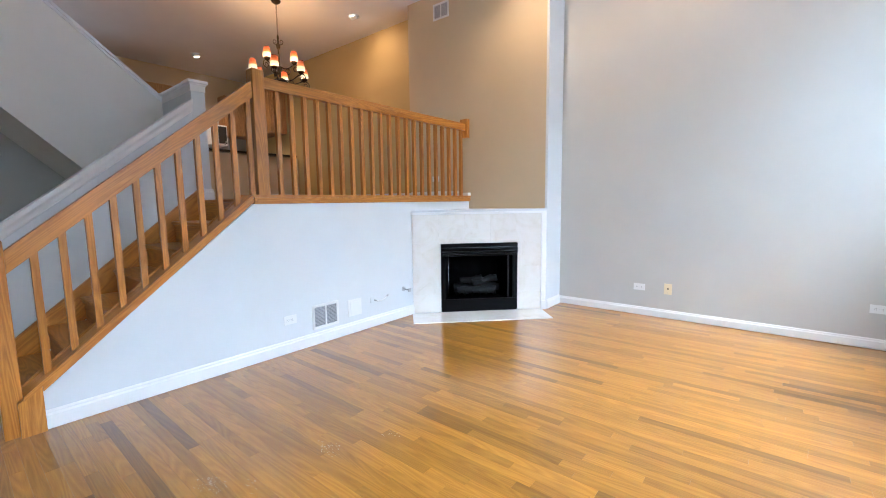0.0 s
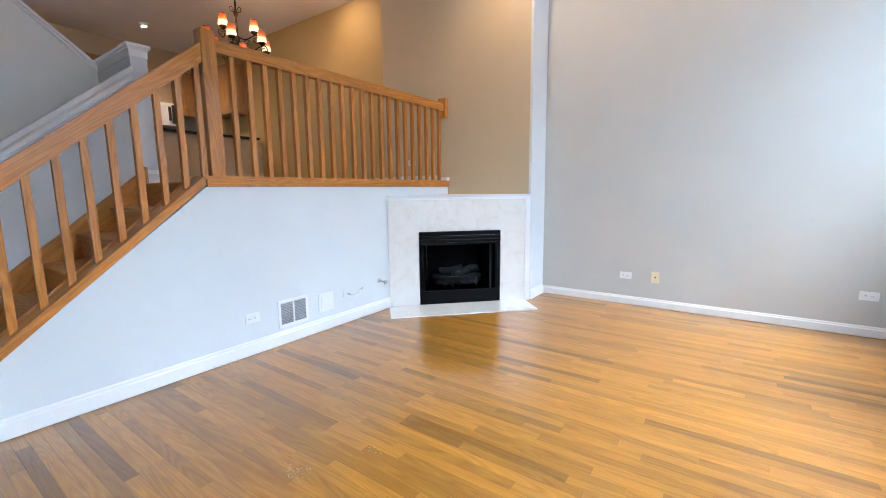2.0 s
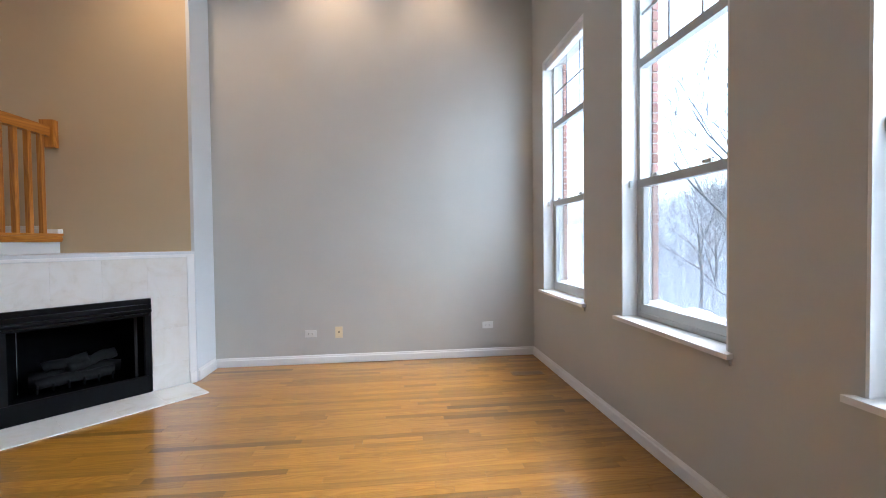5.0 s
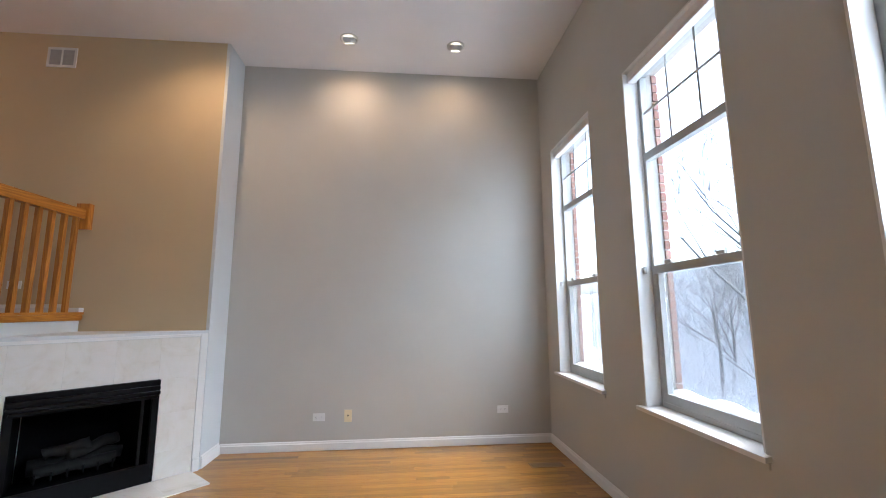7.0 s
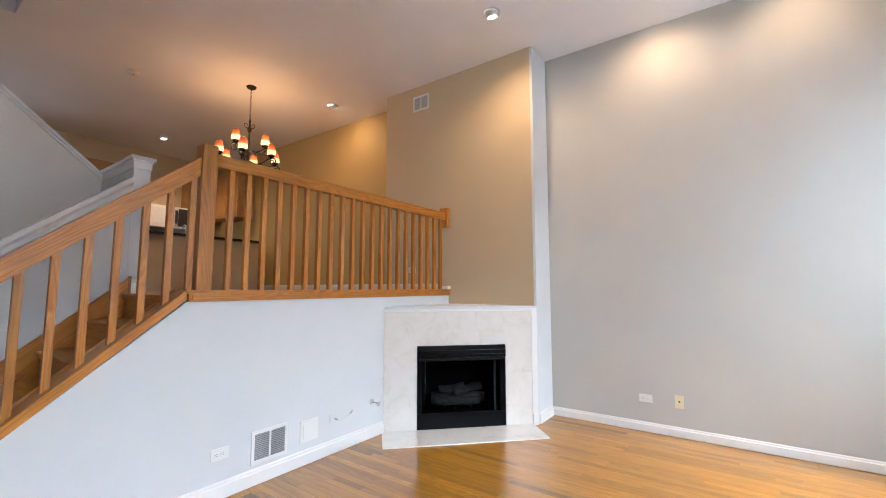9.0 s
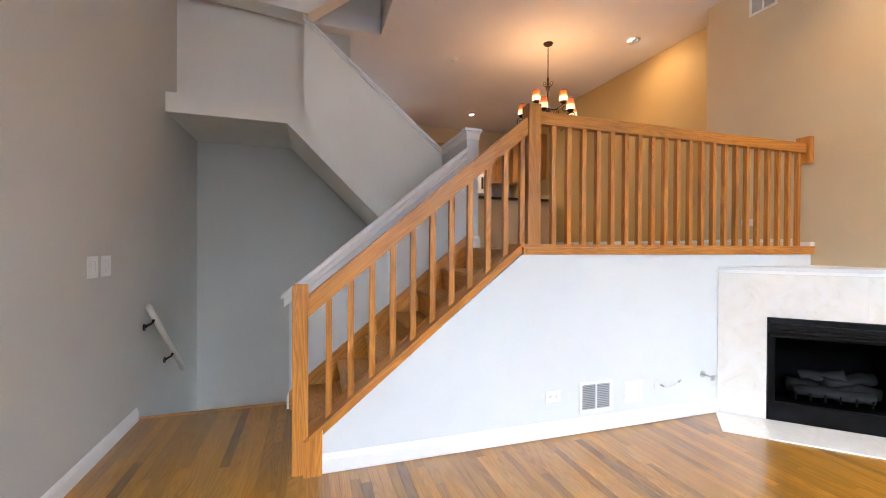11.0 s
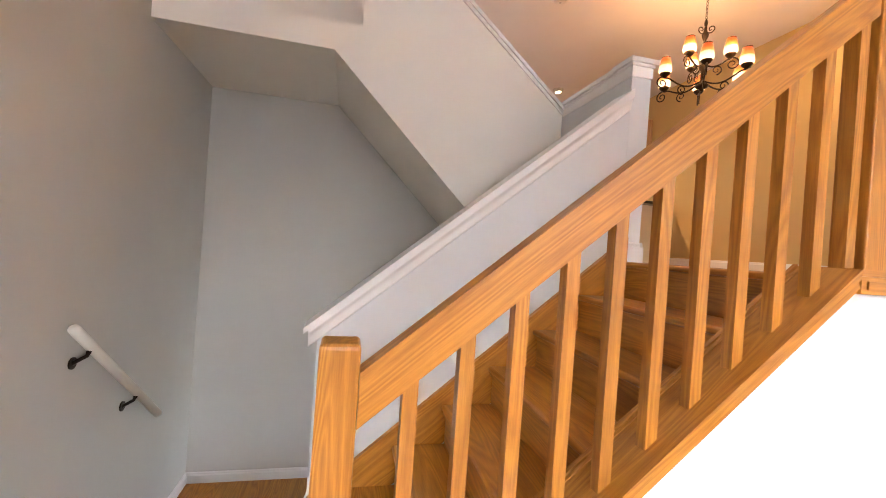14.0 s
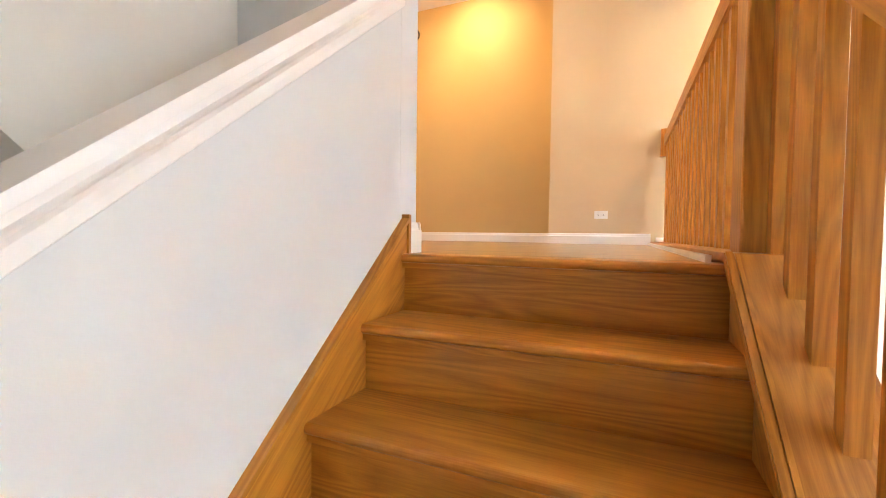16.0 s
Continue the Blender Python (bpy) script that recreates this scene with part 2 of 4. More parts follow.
slab("floor", -4.42, XW + 0.15, YF - 0.12, YB + 0.12, -0.25, -0.019, SUB, "oak strip floor of the living room", "floor")
slab("upper_floor", -9.8, XK - 0.14, 1.95, YB + 0.12, UP - 0.25, UP - 0.016, SUB, "oak floor of the raised dining level", "floor")
slab("upper_floor_kitchen", -9.8, ALC - 0.12, YF - 0.1, 1.95, UP - 0.25, UP, OAK_X, "oak floor of the kitchen", "floor")
slab("wall_north", -2.13, XW + 0.15, YB, YB + 0.12, 0.0, CEILING, GREIGE, "tall smooth greige painted wall")
slab("wall_south", -6.3, XW + 0.15, YF - 0.12, YF, -2.0, 6.3, GREIGE, "tall greige painted wall beside the stairwell")

# window wall with four tall openings
WINDOWS = [(4.005, 4.935), (2.56, 3.455), (1.115, 2.01), (-0.33, 0.565)]
WZ0, WZ1 = 0.755, 3.045


def window_wall(bm, x0, x1):
    ys = [YF] + [v for w in sorted(WINDOWS) for v in w] + [YB]
    for i in range(0, len(ys), 2):
        box(bm, x0, x1, ys[i], ys[i + 1], 0.0, CEILING)
    for a, b in WINDOWS:
        box(bm, x0, x1, a, b, 0.0, WZ0 - 0.03)
        box(bm, x0, x1, a, b, WZ1, CEILING)


setting("wall_east", shape(window_wall, XW, XW + 0.15), GREIGE, "greige painted wall with four tall windows")


def brick_mat():
    m, n, l, b = mat("red_brick")
    info = n.new("ShaderNodeObjectInfo")
    geo = n.new("ShaderNodeNewGeometry")
    ad = n.new("ShaderNodeMath")
    l.new(info.outputs["Random"], ad.inputs[0])
    l.new(geo.outputs["Random Per Island"], ad.inputs[1])
    fr = n.new("ShaderNodeMath")
    fr.operation = "FRACT"
    l.new(ad.outputs[0], fr.inputs[0])
    r = ramp(n, [(0.0, (0.28, 0.15, 0.115)), (0.5, (0.36, 0.20, 0.155)), (1.0, (0.43, 0.27, 0.22))])
    l.new(fr.outputs[0], r.inputs[0])
    t = noise_tex(n, l, 60, 4)
    mx = n.new("ShaderNodeMixRGB")
    mx.blend_type = "MULTIPLY"
    mx.inputs[0].default_value = 0.5
    l.new(r.outputs[0], mx.inputs[1])
    l.new(t.outputs["Color"], mx.inputs[2])
    l.new(mx.outputs[0], b.inputs["Base Color"])
    b.inputs["Roughness"].default_value = 0.9
    add_bump(n, l, b, t.outputs["Fac"], 0.5, 0.004)
    return m


BRICK, MORTAR = brick_mat(), plain("mortar", (0.42, 0.40, 0.37), 0.95)
outer = setting("facade_brick", shape(window_wall, XW + 0.155, XW + 0.255), MORTAR, "outer leaf of red brick round the windows")

# knee wall under the raised level
TR = lambda y: 0.213 + 0.823 * (y - 0.526)      # top of the sloped trim


def knee(bm):
    prism(bm, [(0.633, 0.0), (3.76, 0.0), (4.9, 0.0), (4.9, 1.292), (1.945, 1.292), (0.633, TR(0.633) - 0.064)], "x", XK - 0.122, XK)


setting("wall_knee", shape(knee), WHITE_WALL, "white wall below the oak stair and raised level")
slab("wall_chase_side", -2.13, -2.1, 4.86, YB, 0.0, CEILING, WHITE_WALL, "narrow white return wall beside the fireplace")
slab("wall_chase", -4.268, -2.13, 4.86, 4.96, 1.195, CEILING, BEIGE, "beige painted chimney breast wall")
slab("wall_chase_return", -4.268, -4.168, 4.96, 5.19, 1.195, CEILING, BEIGE, "side of the beige chimney breast")
slab("wall_dining", -9.8, -4.168, 5.19, 5.3, 1.0, CEILING, GOLD, "gold dining room wall washed by a warm downlight")
KW = (-0.50, 1.25, 2.25, 3.60)                  # west window: y, y, sill, head


def kitchen_end(bm):
    box(bm, -9.8, -9.7, YF, KW[0], UP, CEILING)
    box(bm, -9.8, -9.7, KW[1], 5.19, UP, CEILING)
    box(bm, -9.8, -9.7, KW[0], KW[1], UP, KW[2])
    box(bm, -9.8, -9.7, KW[0], KW[1], KW[3], CEILING)


setting("wall_kitchen_end", shape(kitchen_end), BEIGE, "beige end wall of the kitchen")
slab("wall_kitchen_south", -9.7, ALC - 0.12, YF - 0.12, YF, UP, CEILING, BEIGE, "beige side wall of the kitchen")

# ceiling with the stairwell opening
HX0, HX1, HY1 = -6.0, -4.3, 1.42


def ceiling_shape(bm):
    box(bm, -9.8, HX0, YF - 0.12, YB + 0.12, CEILING, CEILING + 0.2)
    box(bm, HX1, XW + 0.15, YF - 0.12, YB + 0.12, CEILING, CEILING + 0.2)
    box(bm, HX0, HX1, HY1, YB + 0.12, CEILING, CEILING + 0.2)


setting("ceiling", shape(ceiling_shape), CEIL, "flat painted ceiling over living and dining level", "ceiling")
slab("ceiling_stairwell", HX0 - 0.3, HX1 + 0.2, YF - 0.12, HY1 + 0.2, 6.3, 6.4, CEIL, "ceiling high above the upper stairs", "ceiling")
slab("wall_shaft_north", HX0 - 0.2, HX1 + 0.2, HY1, HY1 + 0.1, CEILING + 0.2, 6.3, STAIR_WALL, "wall of the upper stairwell")
slab("wall_shaft_east", HX1, HX1 + 0.1, YF, HY1, CEILING + 0.2, 6.3, STAIR_WALL, "wall of the upper stairwell")
slab("wall_shaft_west", HX0 - 0.1, HX0, YF, HY1, CEILING + 0.2, 6.3, STAIR_WALL, "wall of the upper stairwell")


def alcove_back(bm):
    prism(bm, [(YF, -2.0), (1.95, -2.0), (1.95, 2.3), (1.05, 2.3), (1.05, CEILING), (YF, CEILING)], "x", ALC - 0.12, ALC)


setting("wall_alcove", shape(alcove_back), GREIGE, "greige back wall of the stairwell")

# flight to the top floor: solid soffit, guard wall, upper stringer
def soffit(bm):
    prism(bm, [(YF, 2.563), (0.337, 2.555), (1.95, 0.95), (1.95, UP), (0.5, 2.735), (YF, 2.745)], "x", ALC, -5.06)


setting("stair_soffit", shape(soffit), STAIR_WALL, "painted underside of the upper stair flight")
GT = lambda y: 3.57 - 0.845 * (y - 0.55)        # top of the upper guard wall


def guard(bm):
    prism(bm, [(0.5, 2.73), (1.95, UP - 0.01), (1.95, GT(1.95)), (0.5, GT(0.5))], "x", -5.155, -5.061)


setting("wall_stair_guard", shape(guard), STAIR_WALL, "solid sloped guard wall of the upper stairs")


def guard_cap(bm):
    prism(bm, [(0.49, GT(0.49)), (1.96, GT(1.96)), (1.96, GT(1.96) + 0.03), (0.49, GT(0.49) + 0.03)], "x", -5.18, -5.036)
    prism(bm, [(0.49, GT(0.49) - 0.03), (1.96, GT(1.96) - 0.03), (1.96, GT(1.96)), (0.49, GT(0.49))], "x", -5.06, -5.048)


setting("trim_guard_cap", shape(guard_cap), TRIM, "white cap rail on the sloped guard wall", "trim")
slab("wall_landing_guard", -5.5, -5.40, YF, 0.497, 2.745, 3.78, STAIR_WALL, "painted guard wall of the stair landing")


def upper_stringer(bm):
    prism(bm, [(YF, 3.782), (0.53, 3.67), (1.40, 4.36), (1.40, 5.0), (YF, 5.0)], "x", -5.3, -5.065)


setting("wall_upper_flight", shape(upper_stringer), STAIR_WALL, "side of the next stair flight above the landing")

# half wall beside the oak stairs
HC = lambda y: 0.934 + 0.829 * (y - 0.337)      # top of its cap


def half_wall(bm):
    prism(bm, [(0.398, -2.0), (1.95, -2.0), (1.95, HC(1.95) - 0.03), (0.398, HC(0.398) - 0.03)], "x", -4.42, -4.30)
    box(bm, -4.42, -4.30, 1.951, 2.07, 0.9, 2.40)
    box(bm, -5.155, -4.42, 1.955, 2.06, -2.0, 2.40)


setting("wall_half", shape(half_wall), WHITE_WALL, "pale sloped half wall between the stair flights")


def half_cap(bm):
    y0, y1 = 0.337, 1.95
    prism(bm, [(y0, HC(y0) - 0.026), (y1, HC(y1) - 0.026), (y1, HC(y1)), (y0, HC(y0))], "x", -4.456, -4.264)
    # cove below, both sides: offsets from the wall face and depths below the cap
    cove = [(0.036, -0.0262), (0.035, -0.042), (0.029, -0.052), (0.022, -0.060), (0.016, -0.072), (0.013, -0.088), (0.012, -0.106), (0.0, -0.112)]
    for face, sgn in ((-4.30, 1), (-4.42, -1)):
        ring = [(face + sgn * o, d) for o, d in cove] + [(face + sgn * 0.0005, -0.0262)]
        A = [bm.verts.new((x, y0 + 0.022, HC(y0 + 0.022) + d)) for x, d in ring]
        B = [bm.verts.new((x, y1, HC(y1) + d)) for x, d in ring]
        m = len(ring)
        for i in range(m):
            bm.faces.new((A[i], A[(i + 1) % m], B[(i + 1) % m], B[i]))
        bm.faces.new(A)
        bm.faces.new(B[::-1])
    prism(bm, [(0.352, HC(0.352) - 0.0262), (0.3975, HC(0.3975) - 0.0262), (0.3975, HC(0.3975) - 0.10)], "x", -4.42, -4.30)
    for o, z0, z1 in ((0.026, 2.424, 2.45), (0.014, 2.408, 2.424), (0.006, 2.35, 2.408)):
        box(bm, -4.42 - o, -4.30 + o, 1.951 - o, 2.07 + o, z0, z1)
        box(bm, -5.155, -4.42 - o, 1.955 - o * 0.8, 2.06 + o * 0.8, z0, z1)


setting("trim_half_wall_cap", shape(half_cap), TRIM, "white moulded cap on the half wall", "trim")

# stairwell going down
def down_flight(bm):
    for i in range(4):
        box(bm, -5.17 if i == 3 else -4.42 - 0.25 * (i + 1), -4.42 - 0.25 * i, YF, 0.375, -1.2, -0.2 * (i + 1))
    box(bm, ALC, -5.17, YF, 1.95, -1.2, -0.80)


setting("stair_down", shape(down_flight), OAK_X, "oak steps going down to a lower landing", "stairs")
slab("stairwell_nosing", -4.47, -4.421, YF, 0.375, -0.03, 0.003, OAK_Y, "oak nosing at the floor edge", "trim")


def base_profile(h=0.105, d=0.016):
    return [(0, 0), (d, 0), (d, h * 0.72), (d * 0.55, h * 0.82), (d * 0.55, h * 0.9), (d * 0.25, h), (0, h)]


def baseboard(name, a, b, n, h=0.105, z=0.0, label="white painted baseboard with a moulded top"):
    """A skirting from a to b (plan points), proud along n."""
    bm = bmesh.new()
    a, b, n = Vector((*a, z)), Vector((*b, z)), Vector((*n, 0)).normalized()
    prof = base_profile(h)
    A = [bm.verts.new(a + n * (p[0] + 0.0005) + Vector((0, 0, p[1]))) for p in prof]
    B = [bm.verts.new(b + n * (p[0] + 0.0005) + Vector((0, 0, p[1]))) for p in prof]
    k = len(prof)
    for i in range(k):
        bm.faces.new((A[i], A[(i + 1) % k], B[(i + 1) % k], B[i]))
    bm.faces.new(A[::-1])
    bm.faces.new(B)
    return setting(name, bm, TRIM, label, "baseboard")


baseboard("baseboard_north", (-2.09, YB), (XW, YB), (0, -1), 0.088, 0.005)
baseboard("baseboard_east", (XW, YB - 0.016), (XW, YF), (-1, 0), 0.088, 0.005)
baseboard("baseboard_south", (-4.40, YF), (XW, YF), (0, 1), 0.10)
baseboard("baseboard_knee", (XK, 0.634), (XK, 3.745), (1, 0), 0.11, 0.005)
baseboard("baseboard_chase", (-2.1, 4.875), (-2.1, YB - 0.016), (1, 0), 0.11)
baseboard("baseboard_dining", (-9.6, 5.19), (-4.278, 5.19), (0, -1), 0.10, UP)
baseboard("baseboard_breast", (-4.268, 4.86), (-3.37, 4.86), (0, -1), 0.10, UP)
baseboard("baseboard_half_wall", (-4.42, 0.398), (-4.30, 0.398), (0, -1), 0.11)
baseboard("baseboard_post", (-4.30, 1.965), (-4.30, 2.075), (1, 0), 0.11, UP)
baseboard("baseboard_post_end", (-4.42, 2.07), (-4.284, 2.07), (0, 1), 0.11, UP)
baseboard("baseboard_alcove", (ALC, YF), (ALC, 1.95), (1, 0), 0.09, -0.80)
baseboard("baseboard_landing", (-6.18, YF), (-5.17, YF), (0, 1), 0.09, -0.80)

# ---- oak staircase ----
RISE, RUN = UP / 7, 0.229
SX0, SX1 = -4.278, -3.352


def build_stair():
    st = thing("staircase", "varnished golden oak staircase of seven risers", "stairs", at=(-3.8, 0.6, 0))
    st.location = (0, 0, 0)
    for i in range(1, 8):
        yn, z = 1.922 - RUN * (7 - i), RISE * i
        depth = RUN + 0.03 if i < 7 else 0.11
        bm = shape(box, SX0, SX1, yn, yn + depth, z - 0.028, z)
        es = [e for e in bm.edges if all(abs(v.co.y - yn) < 1e-6 for v in e.verts) and abs(e.verts[0].co.z - e.verts[1].co.z) < 1e-6]
        bmesh.ops.bevel(bm, geom=es, offset=0.0125, segments=4, affect="EDGES", profile=0.5)
        part("tread", bm, OAK_X, st)
        block("riser", (SX0, SX1, yn + 0.026, yn + 0.045, z - RISE, z - 0.0285), OAK_X, st, 0)
        bm = shape(box, SX0, SX1, yn + 0.010, yn + 0.0255, z - 0.046, z - 0.0285)
        rounded(bm, 0.005, 2)
        part("cove_moulding", bm, OAK_X, st)
    sk = lambda y: 1.432 + 0.838 * (y - 1.95)
    bm = bmesh.new()
    prism(bm, [(0.40, 0.0), (0.55, 0.0), (1.95, UP - 0.2), (1.962, UP), (1.962, sk(1.962)), (0.40, sk(0.40))], "x", -4.299, -4.2785)
    part("wall_skirt", bm, OAK_S, st)
    bm = bmesh.new()
    prism(bm, [(0.40, sk(0.40)), (1.962, sk(1.962)), (1.962, sk(1.962) + 0.016), (0.40, sk(0.40) + 0.016)], "x", -4.299, -4.270)
    rounded(bm, 0.004, 1)
    part("skirt_moulding", bm, OAK_S, st)
    block("skirt_end", (-4.299, -4.27, 1.9625, 1.978, UP, sk(1.97) + 0.022), OAK_Z, st, 0.003)
    # outer stringer with its cap, trim and end block
    bm = bmesh.new()
    prism(bm, [(0.553, 0.0), (1.945, 0.0), (1.945, TR(1.945) - 0.03), (0.553, TR(0.553) - 0.03)], "x", -3.3525, -3.3425)
    part("outer_stringer", bm, OAK_S, st)
    bm = bmesh.new()
    prism(bm, [(0.553, TR(0.553) - 0.028), (1.925, TR(1.925) - 0.028), (1.925, TR(1.925)), (0.553, TR(0.553))], "x", -3.372, -3.186)
    rounded(bm, 0.004, 2)
    part("stringer_cap", bm, OAK_S, st)
    bm = bmesh.new()
    prism(bm, [(0.553, TR(0.553) - 0.05), (1.915, TR(1.915) - 0.05), (1.915, TR(1.915) - 0.029), (0.553, TR(0.553) - 0.029)], "x", -3.366, -3.352)
    rounded(bm, 0.005, 2)
    part("cap_moulding", bm, OAK_S, st)
    for x0, x1, dz in ((-3.371, -3.356, 0.010), (-3.352, -3.342, 0.006)):
        bm = bmesh.new()
        prism(bm, [(0.56, TR(0.56) + 0.0005), (1.92, TR(1.92) + 0.0005), (1.92, TR(1.92) + dz), (0.56, TR(0.56) + dz)], "x", x0, x1)
        rounded(bm, 0.004, 2)
        part("cap_bead", bm, OAK_S, st)
    bm = bmesh.new()
    prism(bm, [(0.635, TR(0.635) - 0.066), (1.940, TR(1.940) - 0.066), (1.925, TR(1.925) - 0.0285), (0.635, TR(0.635) - 0.0285)], "x", XK + 0.0005, -3.197)
    rounded(bm, 0.003, 1)
    part("outer_trim", bm, OAK_S, st)
    bm = bmesh.new()
    prism(bm, [(0.526, 0.0), (0.632, 0.0), (0.632, TR(0.632) - 0.03), (0.526, TR(0.526) - 0.012)], "x", -3.24, -3.194)
    rounded(bm, 0.003, 1)
    part("end_block", bm, OAK_Z, st)
    return st


build_stair()


def level_edge():
    ed = thing("landing_edge_trim", "oak cap and fascia along the raised level edge", "trim")
    bm = shape(box, -3.372, -3.186, 1.927, 4.858, 1.345, 1.366)
    rounded(bm, 0.004, 2)
    part("cap_board", bm, OAK_Y, ed)
    bm = shape(box, XK + 0.0005, -3.199, 1.945, 4.858, 1.294, 1.3445)
    rounded(bm, 0.004, 2)
    part("fascia", bm, OAK_Y, ed)
    bm = shape(box, -3.198, -3.193, 1.965, 4.858, 1.307, 1.332)
    rounded(bm, 0.002, 1)
    part("bead", bm, OAK_Y, ed)
    block("floor_moulding", (-3.40, -3.3855, 2.0, 4.84, UP, UP + 0.02), TRIM, ed, 0.003, "white shoe moulding")
    block("wall_end_block", (-3.33, -3.19, 4.80, 4.858, 1.3665, 1.405), TRIM, ed, 0.003, "white end block")


level_edge()


def newel(bm, cx, cy, w, z0, z1):
    box(bm, cx - w / 2, cx + w / 2, cy - w / 2, cy + w / 2, z0, z1)
    es = [e for e in bm.edges if abs(e.verts[0].co.z - e.verts[1].co.z) > 0.5]
    bmesh.ops.bevel(bm, geom=es, offset=0.006, segments=2, affect="EDGES", profile=0.5)
    es = [e for e in bm.edges if all(abs(v.co.z - z1) < 1e-5 for v in e.verts)]
    bmesh.ops.bevel(bm, geom=es, offset=0.014, segments=3, affect="EDGES", profile=0.55)


RT = lambda y: 1.055 + 0.828 * (y - 0.553)      # top of the sloped handrail
BX, NX = -3.258, -3.275


def build_railing():
    rl = thing("stair_railing", "golden oak railing with square balusters", "railing")
    part("newel_post", shape(newel, NX, 0.507, 0.09, 0.0, 1.117), OAK_Z, rl)
    part("newel_post", shape(newel, NX, 2.045, 0.10, 1.3665, 2.348), OAK_Z, rl)
    bm = bmesh.new()
    prism(bm, [(0.5525, RT(0.5525) - 0.125), (1.9895, RT(1.9895) - 0.125), (1.9895, RT(1.9895)), (0.5525, RT(0.5525))], "x", BX - 0.03, BX + 0.03)
    rounded(bm, 0.006, 2)
    part("handrail", bm, OAK_S, rl)
    bm = shape(box, BX - 0.03, BX + 0.03, 2.0905, 4.80, 2.205, 2.292)
    rounded(bm, 0.006, 2)
    part("handrail", bm, OAK_Y, rl)
    bm = shape(box, BX - 0.055, BX + 0.055, 4.8005, 4.858, 2.115, 2.352)
    rounded(bm, 0.005, 2)
    part("rosette_block", bm, OAK_Z, rl)
    w = 0.0175
    for i in range(11):
        y = 0.669 + 0.1293 * i if i < 10 else 1.958
        foot = (lambda v: TR(v) - 0.002) if i < 10 else (lambda v: 1.3645)
        bm = bmesh.new()
        prism(bm, [(y - w, foot(y - w)), (y + w, foot(y + w)), (y + w, RT(y + w) - 0.122), (y - w, RT(y - w) - 0.122)], "x", BX - w, BX + w)
        rounded(bm, 0.0025, 1)
        part("baluster", bm, OAK_Z, rl)
    bm = shape(box, -w, w, -w, w, 1.3645, 2.208)
    rounded(bm, 0.0025, 1)
    first = part("baluster", bm, OAK_Z, rl)
    first.location = (BX, 2.207, 0)
    for i in range(1, 21):
        o = new("baluster", first.data)
        o.parent = rl
        o.location = (BX, 2.207 + 0.1265 * i, 0)


build_railing()
# ---- fireplace ----
FO, FS, FN = Vector((-3.22, 3.73, 0)), Vector((1, 1, 0)) / math.sqrt(2), Vector((1, -1, 0)) / math.sqrt(2)
FM = Matrix(((FS.x, FN.x, 0, FO.x), (FS.y, FN.y, 0, FO.y), (0, 0, 1, 0), (0, 0, 0, 1)))


def fbox(bm, s0, s1, n0, n1, z0, z1):
    """A box in the fireplace's own frame: s along its face, n out of it."""
    v, f = box(bm, s0, s1, n0, n1, z0, z1)
    for p in v:
        p.co = FM @ p.co
    return v, f


def fblock(name, dims, material, parent, bevel=0.002, label=""):
    bm = shape(fbox, *dims)
    bmesh.ops.recalc_face_normals(bm, faces=bm.faces)
    if bevel:
        rounded(bm, bevel, 1)
    return part(name, bm, material, parent, label)


B0, B1, BH = 0.337, 1.238, 0.81


